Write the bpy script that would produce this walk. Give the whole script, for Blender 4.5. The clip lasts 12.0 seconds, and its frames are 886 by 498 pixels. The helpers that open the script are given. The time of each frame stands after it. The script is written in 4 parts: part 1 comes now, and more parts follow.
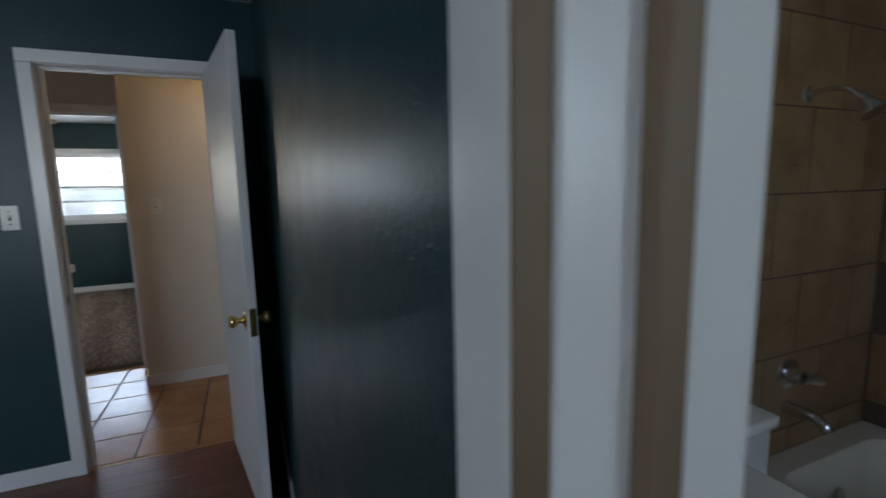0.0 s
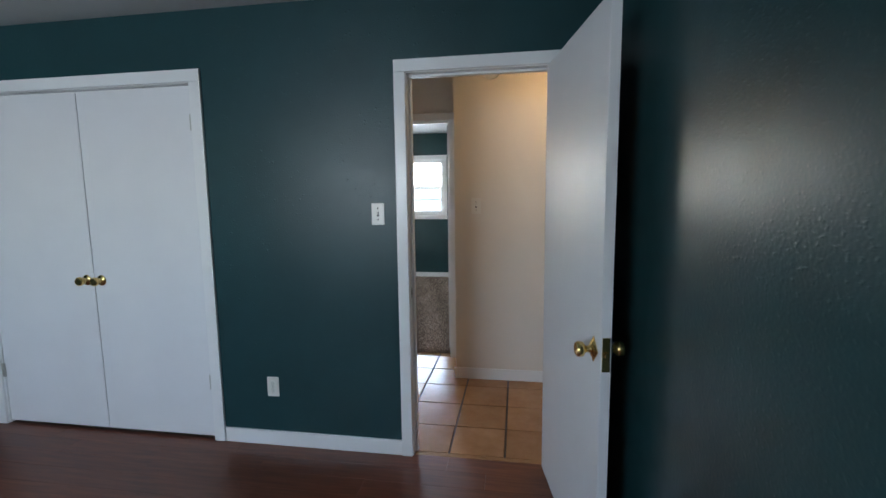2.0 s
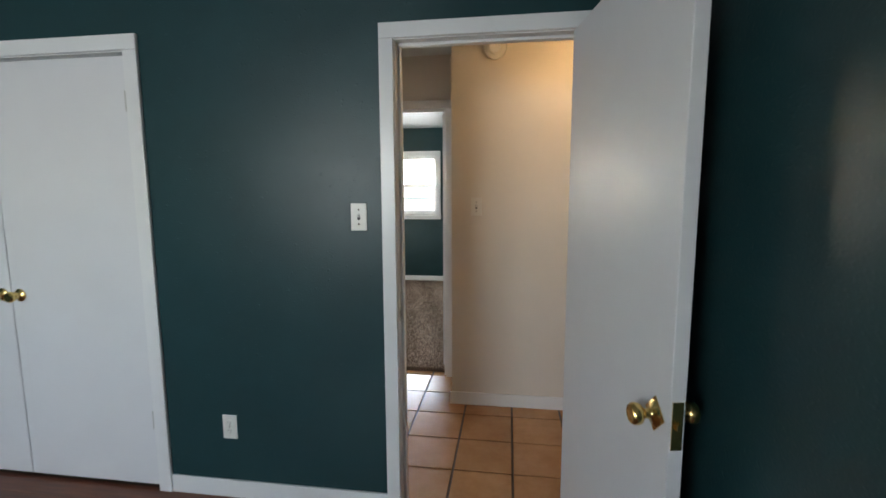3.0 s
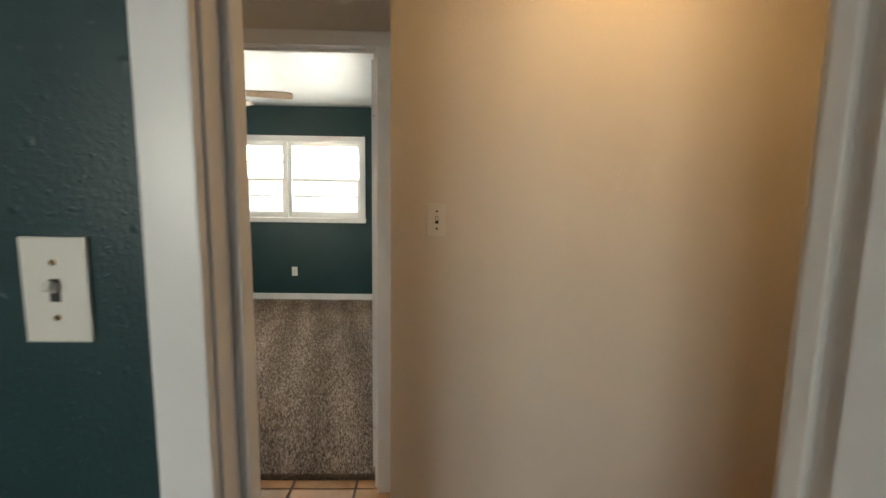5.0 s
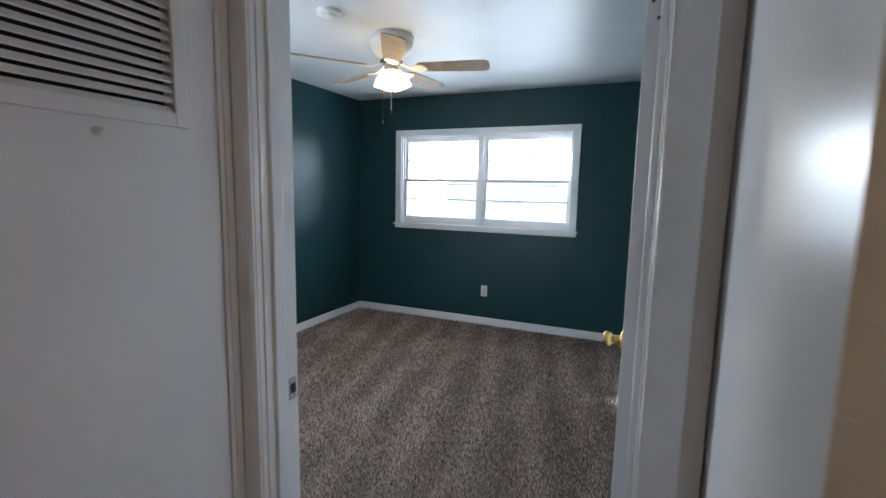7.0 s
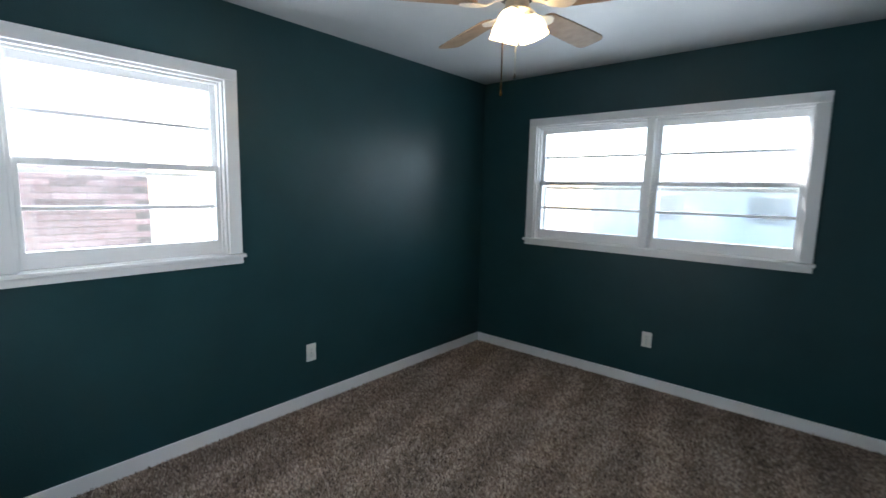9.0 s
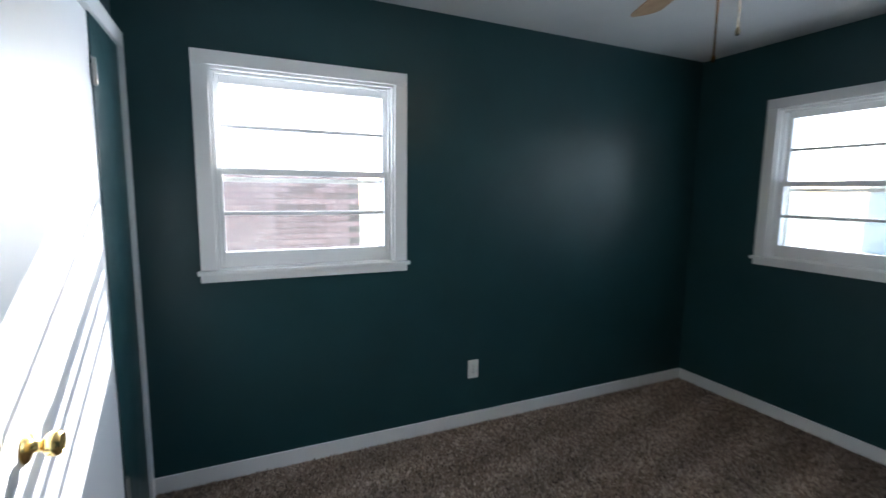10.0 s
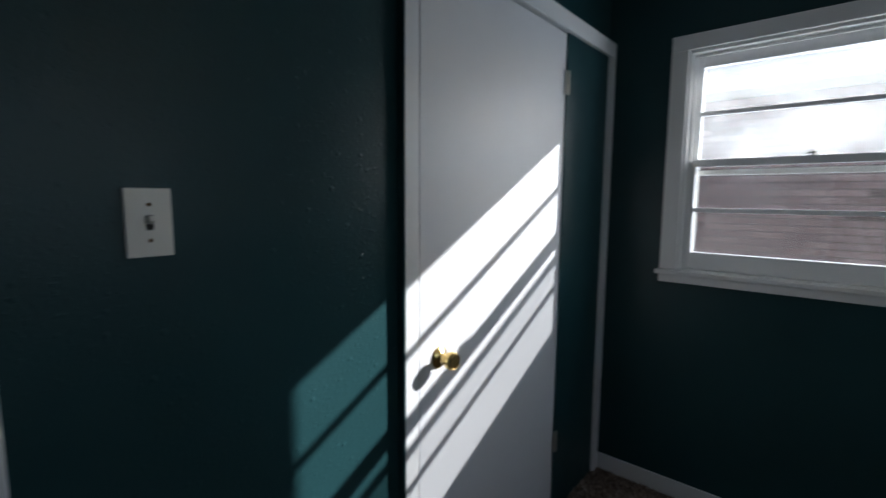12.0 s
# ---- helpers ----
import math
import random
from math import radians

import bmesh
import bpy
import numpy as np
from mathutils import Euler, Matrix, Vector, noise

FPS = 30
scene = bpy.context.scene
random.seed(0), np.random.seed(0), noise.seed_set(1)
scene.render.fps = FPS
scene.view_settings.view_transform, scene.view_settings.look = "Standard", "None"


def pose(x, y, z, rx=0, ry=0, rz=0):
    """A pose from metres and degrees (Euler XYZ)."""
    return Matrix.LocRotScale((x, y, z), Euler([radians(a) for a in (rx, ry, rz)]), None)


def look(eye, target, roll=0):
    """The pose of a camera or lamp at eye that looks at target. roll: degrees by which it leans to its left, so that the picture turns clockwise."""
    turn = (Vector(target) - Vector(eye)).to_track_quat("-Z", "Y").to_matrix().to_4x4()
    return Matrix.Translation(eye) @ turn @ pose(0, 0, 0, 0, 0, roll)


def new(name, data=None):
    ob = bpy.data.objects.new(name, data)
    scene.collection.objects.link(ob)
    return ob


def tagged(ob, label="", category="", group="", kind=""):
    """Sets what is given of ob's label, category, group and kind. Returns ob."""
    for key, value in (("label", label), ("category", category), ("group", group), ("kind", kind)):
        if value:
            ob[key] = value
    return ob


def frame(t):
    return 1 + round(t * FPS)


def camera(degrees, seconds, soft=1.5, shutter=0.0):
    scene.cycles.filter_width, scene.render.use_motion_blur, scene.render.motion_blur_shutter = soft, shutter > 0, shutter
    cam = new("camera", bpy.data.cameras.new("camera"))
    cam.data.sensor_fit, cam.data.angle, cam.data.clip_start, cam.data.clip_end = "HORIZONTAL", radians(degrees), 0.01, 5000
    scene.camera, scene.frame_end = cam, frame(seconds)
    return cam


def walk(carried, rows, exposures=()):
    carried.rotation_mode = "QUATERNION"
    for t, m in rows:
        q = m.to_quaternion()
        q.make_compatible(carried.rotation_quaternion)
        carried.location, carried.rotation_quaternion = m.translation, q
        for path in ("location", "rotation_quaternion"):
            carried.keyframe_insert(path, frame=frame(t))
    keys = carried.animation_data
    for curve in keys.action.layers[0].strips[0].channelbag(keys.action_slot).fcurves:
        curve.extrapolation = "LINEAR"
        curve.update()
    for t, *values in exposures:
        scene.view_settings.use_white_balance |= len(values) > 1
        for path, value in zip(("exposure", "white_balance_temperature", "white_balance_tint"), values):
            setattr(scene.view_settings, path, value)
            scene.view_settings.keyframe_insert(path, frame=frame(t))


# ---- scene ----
cam = camera(88.3, 12.0, shutter=0.3)
PATH = [
    (0, (0.904, -2.761, 1.435), (1.685, -0.94, 1.163), -1.3),
    (0.5, (0.815, -2.68, 1.43), (1.234, -0.741, 1.172), -1.0),
    (1, (0.718, -2.587, 1.426), (0.783, -0.603, 1.175), -0.9),
    (1.5, (0.639, -2.494, 1.427), (0.433, -0.52, 1.181), -0.7),
    (2, (0.61, -2.313, 1.435), (0.291, -0.353, 1.195), -0.7),
    (2.5, (0.583, -2.115, 1.432), (0.241, -0.159, 1.19), -0.5),
    (4.5, (0.298, -0.831, 1.454), (0.346, 1.152, 1.194), 1.0),
    (5, (0.293, -0.492, 1.447), (0.342, 1.491, 1.189), 0.9),
    (5.5, (0.315, -0.18, 1.456), (0.186, 1.8, 1.202), 0.7),
    (6, (0.222, 0.118, 1.446), (-0.22, 2.052, 1.194), 0.9),
    (6.5, (0.115, 0.429, 1.438), (-0.577, 2.288, 1.183), 1.1),
    (8.3, (-0.256, 1.470, 1.465), (-1.217, 3.206, 1.214), 1.2),
    (8.5, (-0.315, 1.562, 1.475), (-1.378, 3.236, 1.218), 1.2),
    (9, (-0.452, 1.754, 1.462), (-1.747, 3.257, 1.207), 1.2),
    (9.5, (-0.572, 1.92, 1.483), (-2.124, 3.153, 1.222), 1.0),
    (10, (-0.613, 2.094, 1.467), (-2.419, 2.916, 1.217), 0.7),
    (10.5, (-0.643, 2.294, 1.471), (-2.612, 2.532, 1.209), 0.3),
    (11, (-0.763, 2.361, 1.462), (-2.729, 2.102, 1.199), 0.5),
    (11.5, (-0.817, 2.431, 1.429), (-2.656, 1.679, 1.2), 0.7),
    (12, (-0.794, 2.529, 1.399), (-2.299, 1.231, 1.172), 0.4),
]
EXPOSURES = [(0.0, 3.05, 6000, 10), (0.5, 3.5, 5600, 10), (1.0, 3.75, 5600, 10), (1.5, 3.85, 5800, 10), (2.5, 4.0, 6200, 10), (4.5, 4.15, 8000, 10), (5.0, 4.05, 7700, 10), (5.5, 4.0, 6500, 10), (6.5, 3.8, 5500, 10),
             (8.3, 3.4, 5700, 10), (9.5, 2.95, 5750, 10), (10.5, 2.6, 5700, 10), (11.0, 2.25, 5700, 10), (11.5, 1.65, 5700, 10), (12.0, 0.9, 5800, 10)]
walk(cam, [(t, look(eye, target, roll)) for t, eye, target, roll in PATH], EXPOSURES)

# ---- plan, in metres ----
H = 2.42
AX0, AX1, AY0 = -2.985, 1.01, -4.5           # first bedroom, its north face at y = 0
HX, HY, RY, BY = 0.148, 1.10, 1.55, 1.657     # hall corner, hall wall, recess wall, second bedroom's south face
LX = -0.867                                  # louvred closet's wall
BX0, BX1, BN = -2.985, 0.045, 5.235          # second bedroom
TX, TN, TS = 3.13, -1.82, -3.9                # bathroom
DA = (0.04, 0.800)                           # rough opening of the first bedroom's door
DB = (-0.803, 0.062)                         # rough opening of the second bedroom's door
OUT = 0.2

# ---- light: sky, sun, exposure ----
SUN = Vector((1.0, -0.648, -0.545)).normalized()
world = bpy.data.worlds.new("sky")
scene.world = world
world.use_nodes = True
wn = world.node_tree.nodes
sky = wn.new("ShaderNodeTexSky")
sky.sky_type, sky.sun_disc = "NISHITA", False
sky.sun_elevation = math.asin(-SUN.z)
sky.sun_rotation = math.atan2(-SUN.x, -SUN.y)
world.node_tree.links.new(sky.outputs[0], wn["Background"].inputs[0])
wn["Background"].inputs[1].default_value = 0.15
sun = new("sun", bpy.data.lights.new("sun", "SUN"))
sun.data.energy, sun.data.angle, sun.data.color = 5.0, radians(0.55), (1.0, 0.95, 0.87)
sun.matrix_world = look((0, 0, 0), SUN)


def window_light(name, at, toward, w, h, watts):
    """Sky light in a window's opening, just outside the glass."""
    ob = new(name, bpy.data.lights.new(name, "AREA"))
    ob.data.shape, ob.data.size, ob.data.size_y, ob.data.energy = "RECTANGLE", w, h, watts
    ob.data.color = (0.84, 0.93, 1.0)
    ob.matrix_world = look(at, Vector(at) + Vector(toward))
    return ob


SKY_W = 1.0
window_light("window_light", (-1.52, BN + 0.22, 1.54), (0, -1, -0.05), 1.75, 0.85, 3.9 * SKY_W)
window_light("window_light", (BX0 - 0.22, 2.44, 1.54), (1, 0, -0.2), 0.85, 0.85, 4.6 * SKY_W)
window_light("window_light", (-1.57, AY0 - 0.22, 1.5), (0, 1, -0.1), 1.75, 1.0, 8.0 * SKY_W)
# This last one is added to brighten the bathroom through an unseen window.
window_light("window_light", (1.9, -4.1, 1.55), (0, 1, -0.12), 0.7, 0.6, 0.9 * SKY_W)

# ---- materials ----


def material(name, rough=0.5, metal=0.0):
    m = bpy.data.materials.new(name)
    m.use_nodes = True
    b = m.node_tree.nodes["Principled BSDF"]
    b.inputs["Roughness"].default_value, b.inputs["Metallic"].default_value = rough, metal
    return m, m.node_tree.nodes, m.node_tree.links, b


def place(n, l, scale=(1, 1, 1)):
    """World place as a texture coordinate, stretched by scale."""
    g, mp = n.new("ShaderNodeNewGeometry"), n.new("ShaderNodeMapping")
    l.new(g.outputs["Position"], mp.inputs["Vector"])
    mp.inputs["Scale"].default_value = scale
    return mp.outputs["Vector"]


def noise_tex(n, l, vec, scale, detail=3.0, rough=0.5):
    t = n.new("ShaderNodeTexNoise")
    t.inputs["Scale"].default_value, t.inputs["Detail"].default_value, t.inputs["Roughness"].default_value = scale, detail, rough
    l.new(vec, t.inputs["Vector"])
    return t.outputs["Fac"]


def ramp(n, l, fac, stops):
    r = n.new("ShaderNodeValToRGB")
    e = r.color_ramp.elements
    while len(e) < len(stops):
        e.new(0.5)
    for k, (p, c) in enumerate(stops):
        e[k].position, e[k].color = p, (*c, 1)
    l.new(fac, r.inputs[0])
    return r.outputs[0]


def mixed(n, l, kind, fac, a, b):
    m = n.new("ShaderNodeMix")
    m.data_type, m.blend_type = "RGBA", kind
    for sock, v in ((m.inputs[0], fac), (m.inputs[6], a), (m.inputs[7], b)):
        if isinstance(v, (int, float)):
            sock.default_value = v
        elif isinstance(v, tuple):
            sock.default_value = (*v, 1)
        else:
            l.new(v, sock)
    return m.outputs[2]


def maths(n, l, op, a, b=0.0):
    m = n.new("ShaderNodeMath")
    m.operation = op
    for k, v in enumerate((a, b)):
        if isinstance(v, (int, float)):
            m.inputs[k].default_value = v
        else:
            l.new(v, m.inputs[k])
    return m.outputs[0]


def bump(n, l, b, height, strength, distance, under=None):
    k = n.new("ShaderNodeBump")
    k.inputs["Strength"].default_value, k.inputs["Distance"].default_value = strength, distance
    l.new(height, k.inputs["Height"])
    if under is not None:
        l.new(under, k.inputs["Normal"])
    l.new(k.outputs[0], b.inputs["Normal"])
    return k.outputs[0]


def paint(name, colour, rough, vary=0.08, peel=0.5, blobs=0.0, big=2.0, rough_vary=0.08, drop=125.0, deep=0.0022, gloss=0.5, specks=0.0):
    """Rolled paint: faint patches, orange peel and thicker drops."""
    m, n, l, b = material(name, rough)
    v = place(n, l)
    b.inputs["Specular IOR Level"].default_value = gloss
    patch = noise_tex(n, l, v, big, 4.0, 0.6)
    lo, hi = tuple(c * (1 - vary) for c in colour), tuple(min(1, c * (1 + vary)) for c in colour)
    l.new(ramp(n, l, patch, [(0.3, lo), (0.7, hi)]), b.inputs["Base Color"])
    l.new(maths(n, l, "ADD", maths(n, l, "MULTIPLY", noise_tex(n, l, v, 9.0), rough_vary * 2), rough - rough_vary), b.inputs["Roughness"])
    fine = noise_tex(n, l, v, 130.0, 2.0, 0.5)
    nrm = bump(n, l, b, fine, peel, 0.0012)
    if blobs:
        drops = ramp(n, l, noise_tex(n, l, v, drop, 2.0, 0.6), [(0.60, (0, 0, 0)), (0.74, (1, 1, 1))])
        nrm = bump(n, l, b, drops, blobs, deep, nrm)
    if specks:
        vor = n.new("ShaderNodeTexVoronoi")
        vor.inputs["Scale"].default_value = specks
        l.new(v, vor.inputs["Vector"])
        split = n.new("ShaderNodeSeparateColor")
        l.new(vor.outputs["Color"], split.inputs[0])
        reach = maths(n, l, "ADD", maths(n, l, "MULTIPLY", maths(n, l, "POWER", split.outputs[0], 2.5), 0.34), 0.02)
        lump = maths(n, l, "MAXIMUM", maths(n, l, "SUBTRACT", 1.0, maths(n, l, "DIVIDE", vor.outputs["Distance"], reach)), 0.0)
        bump(n, l, b, maths(n, l, "MULTIPLY", lump, reach), 0.8, 0.0055, nrm)
    return m


GREEN = paint("green_paint", (0.0165, 0.0515, 0.0565), 0.34, 0.12, 0.5, 0.25, drop=85.0, gloss=0.29, specks=48.0)
WARM_WALL = paint("warm_white_paint", (0.70, 0.65, 0.58), 0.55, 0.03, 0.35, 0.3)
CEILING = paint("ceiling_paint", (0.60, 0.61, 0.61), 0.40, 0.05, 0.8, specks=34.0)
WHITE = paint("white_trim_paint", (0.79, 0.79, 0.785), 0.29, 0.015, 0.07, 0.0, 3.0, 0.015)
DOOR_WHITE = paint("white_door_paint", (0.74, 0.74, 0.75), 0.42, 0.03, 0.14, 0.05, 1.6, 0.02, gloss=0.4)
SIDING = paint("pale_siding", (0.80, 0.81, 0.80), 0.7, 0.05, 0.1)
ROOFING = paint("roofing", (0.50, 0.45, 0.43), 0.9, 0.15, 0.8)
PLASTER = paint("outer_plaster", (0.72, 0.70, 0.66), 0.8, 0.1, 0.5)
PLASTIC = paint("ivory_plastic", (0.74, 0.72, 0.66), 0.32, 0.02, 0.03)
# Near black: stands for shade in holes and gaps, also colours dark parts.
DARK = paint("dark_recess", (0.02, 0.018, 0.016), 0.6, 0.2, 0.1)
PORCELAIN = paint("porcelain", (0.78, 0.77, 0.74), 0.12, 0.02, 0.02)
TUB = paint("tub_enamel", (0.62, 0.58, 0.50), 0.2, 0.05, 0.03)
MORTAR = paint("mortar", (0.20, 0.165, 0.155), 0.9, 0.1, 0.5)
GROUT = paint("grout", (0.10, 0.075, 0.06), 0.9, 0.15, 0.5)


def metal(name, colour, rough, vary=0.15):
    m, n, l, b = material(name, rough, 1.0)
    v = place(n, l)
    l.new(ramp(n, l, noise_tex(n, l, v, 60.0), [(0.3, tuple(c * (1 - vary) for c in colour)), (0.7, colour)]), b.inputs["Base Color"])
    l.new(maths(n, l, "ADD", maths(n, l, "MULTIPLY", noise_tex(n, l, v, 180.0), 0.12), rough - 0.06), b.inputs["Roughness"])
    return m


BROWN_TRIM = paint("brown_trim", (0.21, 0.145, 0.09), 0.55, 0.2, 0.2)
BRASS = metal("polished_brass", (0.85, 0.62, 0.24), 0.24)
OLD_BRASS = metal("tarnished_brass", (0.24, 0.125, 0.035), 0.26, 0.4)
CHROME = metal("chrome", (0.75, 0.75, 0.76), 0.12)
STEEL = metal("hinge_steel", (0.55, 0.54, 0.50), 0.35)


def vacuum_marks(n, l):
    """Strokes of a vacuum cleaner: bands of pile leaning one way or the other, wandering and broken."""
    sep = n.new("ShaderNodeSeparateXYZ")
    v = place(n, l)
    l.new(v, sep.inputs[0])
    wander = maths(n, l, "MULTIPLY", noise_tex(n, l, v, 1.1, 2.0, 0.5), 5.0)
    phase = maths(n, l, "ADD", maths(n, l, "ADD", maths(n, l, "MULTIPLY", sep.outputs[0], 19.0), maths(n, l, "MULTIPLY", sep.outputs[1], 4.5)), wander)
    band = maths(n, l, "ADD", maths(n, l, "MULTIPLY", maths(n, l, "SINE", phase), 0.15), noise_tex(n, l, place(n, l, (3.4, 0.9, 1)), 1.6, 3.0, 0.6))
    return ramp(n, l, band, [(0.32, (0.80, 0.79, 0.78)), (0.52, (0.97, 0.97, 0.97)), (0.72, (1.22, 1.22, 1.22))])


def carpet_material():
    m, n, l, b = material("frieze_carpet", 0.95)
    v = place(n, l)
    tuft = noise_tex(n, l, v, 170.0, 3.0, 0.7)
    base = ramp(n, l, tuft, [(0.28, (0.085, 0.062, 0.046)), (0.5, (0.235, 0.182, 0.143)), (0.72, (0.47, 0.39, 0.33))])
    shade = vacuum_marks(n, l)
    l.new(mixed(n, l, "MULTIPLY", 1.0, base, shade), b.inputs["Base Color"])
    bump(n, l, b, noise_tex(n, l, v, 150.0, 3.0, 0.7), 1.0, 0.008)
    return m


CARPET = carpet_material()


def tuft_material():
    m, n, l, b = material("carpet_tufts", 0.95)
    g = n.new("ShaderNodeNewGeometry")
    base = ramp(n, l, g.outputs["Random Per Island"], [(0.0, (0.075, 0.053, 0.040)), (0.42, (0.240, 0.176, 0.133)), (1.0, (0.58, 0.475, 0.395))])
    shade = vacuum_marks(n, l)
    l.new(mixed(n, l, "MULTIPLY", 1.0, base, shade), b.inputs["Base Color"])
    return m


TUFTS = tuft_material()


def plank_material():
    m, n, l, b = material("laminate_plank", 0.33)
    info = n.new("ShaderNodeObjectInfo")
    g, mp, add = n.new("ShaderNodeNewGeometry"), n.new("ShaderNodeMapping"), n.new("ShaderNodeVectorMath")
    l.new(info.outputs["Random"], add.inputs[1])
    l.new(g.outputs["Position"], mp.inputs["Vector"])
    mp.inputs["Scale"].default_value = (1.6, 22.0, 1.0)
    add.operation = "ADD"
    l.new(mp.outputs[0], add.inputs[0])
    shift = n.new("ShaderNodeVectorMath")
    shift.operation = "SCALE"
    comb = n.new("ShaderNodeCombineXYZ")
    l.new(info.outputs["Random"], comb.inputs[0]), l.new(info.outputs["Random"], comb.inputs[1])
    l.new(comb.outputs[0], shift.inputs[0])
    shift.inputs["Scale"].default_value = 40.0
    l.new(shift.outputs[0], add.inputs[1])
    grain = noise_tex(n, l, add.outputs[0], 2.2, 6.0, 0.65)
    wood = ramp(n, l, grain, [(0.25, (0.075, 0.022, 0.011)), (0.5, (0.155, 0.049, 0.024)), (0.75, (0.230, 0.085, 0.042))])
    tone = ramp(n, l, info.outputs["Random"], [(0.0, (0.82, 0.80, 0.80)), (1.0, (1.1, 1.1, 1.1))])
    l.new(mixed(n, l, "MULTIPLY", 1.0, wood, tone), b.inputs["Base Color"])
    l.new(maths(n, l, "ADD", maths(n, l, "MULTIPLY", grain, 0.2), 0.24), b.inputs["Roughness"])
    bump(n, l, b, grain, 0.12, 0.001)
    return m


PLANK = plank_material()


def tile_material(name, lo, mid, hi, rough, scale=5.0, tones=((0.0, 0.86), (1.0, 1.08))):
    m, n, l, b = material(name, rough)
    info = n.new("ShaderNodeObjectInfo")
    v = place(n, l)
    cloud = noise_tex(n, l, v, scale, 6.0, 0.65)
    base = ramp(n, l, cloud, [(0.28, lo), (0.5, mid), (0.72, hi)])
    each = maths(n, l, "FRACT", maths(n, l, "ADD", info.outputs["Random"], n.new("ShaderNodeNewGeometry").outputs["Random Per Island"]))
    tone = ramp(n, l, each, [(p, (t, t, t)) for p, t in tones])
    l.new(mixed(n, l, "MULTIPLY", 1.0, base, tone), b.inputs["Base Color"])
    l.new(maths(n, l, "ADD", maths(n, l, "MULTIPLY", noise_tex(n, l, v, 30.0), 0.25), rough - 0.1), b.inputs["Roughness"])
    bump(n, l, b, noise_tex(n, l, v, 22.0, 4.0, 0.6), 0.25, 0.002)
    return m


FLOOR_TILE = tile_material("terracotta_floor_tile", (0.33, 0.170, 0.078), (0.41, 0.225, 0.108), (0.48, 0.280, 0.142), 0.17)
BATH_TILE = tile_material("brown_wall_tile", (0.17, 0.105, 0.050), (0.25, 0.16, 0.080), (0.31, 0.21, 0.12), 0.3, 7.0)
BRICK = tile_material("pink_brick", (0.35, 0.225, 0.21), (0.42, 0.30, 0.29), (0.48, 0.365, 0.36), 0.85, 9.0, ((0.0, 0.50), (0.05, 0.58), (0.10, 0.82), (0.6, 1.0), (1.0, 1.22)))


def wood_blade():
    m, n, l, b = material("blade_wood", 0.62)
    v = place(n, l)
    l.new(ramp(n, l, noise_tex(n, l, v, 16.0, 5.0, 0.6), [(0.3, (0.27, 0.17, 0.088)), (0.7, (0.40, 0.27, 0.155))]), b.inputs["Base Color"])
    return m


BLADE = wood_blade()


def pane_glass(name, haze):
    """Clear glass under a patchy film of dust."""
    m = bpy.data.materials.new(name)
    m.use_nodes = True
    n, l = m.node_tree.nodes, m.node_tree.links
    n.remove(n["Principled BSDF"])
    t, g, f, x = (n.new("ShaderNode" + k) for k in ("BsdfTransparent", "BsdfGlossy", "Fresnel", "MixShader"))
    g.inputs["Roughness"].default_value = 0.02
    f.inputs["IOR"].default_value = 1.45
    l.new(f.outputs[0], x.inputs[0]), l.new(t.outputs[0], x.inputs[1]), l.new(g.outputs[0], x.inputs[2])
    d, q, add = n.new("ShaderNodeBsdfDiffuse"), n.new("ShaderNodeBsdfTranslucent"), n.new("ShaderNodeMixShader")
    for k in (d, q):
        k.inputs["Color"].default_value = (0.7, 0.7, 0.68, 1)
    l.new(d.outputs[0], add.inputs[1]), l.new(q.outputs[0], add.inputs[2])
    dust = n.new("ShaderNodeMixShader")
    film = noise_tex(n, l, place(n, l), 3.2, 4.0, 0.6)
    l.new(maths(n, l, "MULTIPLY", maths(n, l, "MAXIMUM", maths(n, l, "SUBTRACT", film, 0.30), 0.0), haze), dust.inputs[0])
    l.new(x.outputs[0], dust.inputs[1]), l.new(add.outputs[0], dust.inputs[2])
    l.new(dust.outputs[0], n["Material Output"].inputs["Surface"])
    return m


GLASS = pane_glass("pane_glass", 0.10)
DUSTY_GLASS = pane_glass("dusty_pane_glass", 0.75)


def mesh_screen():
    """Fine insect netting: half open, half grey thread."""
    m = bpy.data.materials.new("insect_netting")
    m.use_nodes = True
    n, l = m.node_tree.nodes, m.node_tree.links
    n.remove(n["Principled BSDF"])
    t, d, x = (n.new("ShaderNode" + k) for k in ("BsdfTransparent", "BsdfDiffuse", "MixShader"))
    d.inputs["Color"].default_value = (0.05, 0.05, 0.05, 1)
    x.inputs[0].default_value = 0.28
    l.new(t.outputs[0], x.inputs[1]), l.new(d.outputs[0], x.inputs[2])
    l.new(x.outputs[0], n["Material Output"].inputs["Surface"])
    return m


NETTING = mesh_screen()


def glowing(name, colour, strength):
    m, n, l, b = material(name, 0.35)
    b.inputs["Base Color"].default_value = (0.9, 0.88, 0.82, 1)
    b.inputs["Emission Color"].default_value = (*colour, 1)
    b.inputs["Emission Strength"].default_value = strength
    return m


SHADE_GLOW = glowing("lit_frosted_shade", (1.0, 0.64, 0.28), 0.85)
BULB_GLOW = glowing("lit_bulb", (1.0, 0.72, 0.38), 6.0)
HALL_GLOW = glowing("lit_hall_dome", (1.0, 0.62, 0.28), 1.5)


def leaf_material():
    m, n, l, b = material("leaves", 0.6)
    g = n.new("ShaderNodeNewGeometry")
    l.new(ramp(n, l, g.outputs["Random Per Island"], [(0.0, (0.035, 0.06, 0.02)), (1.0, (0.11, 0.15, 0.05))]), b.inputs["Base Color"])
    return m


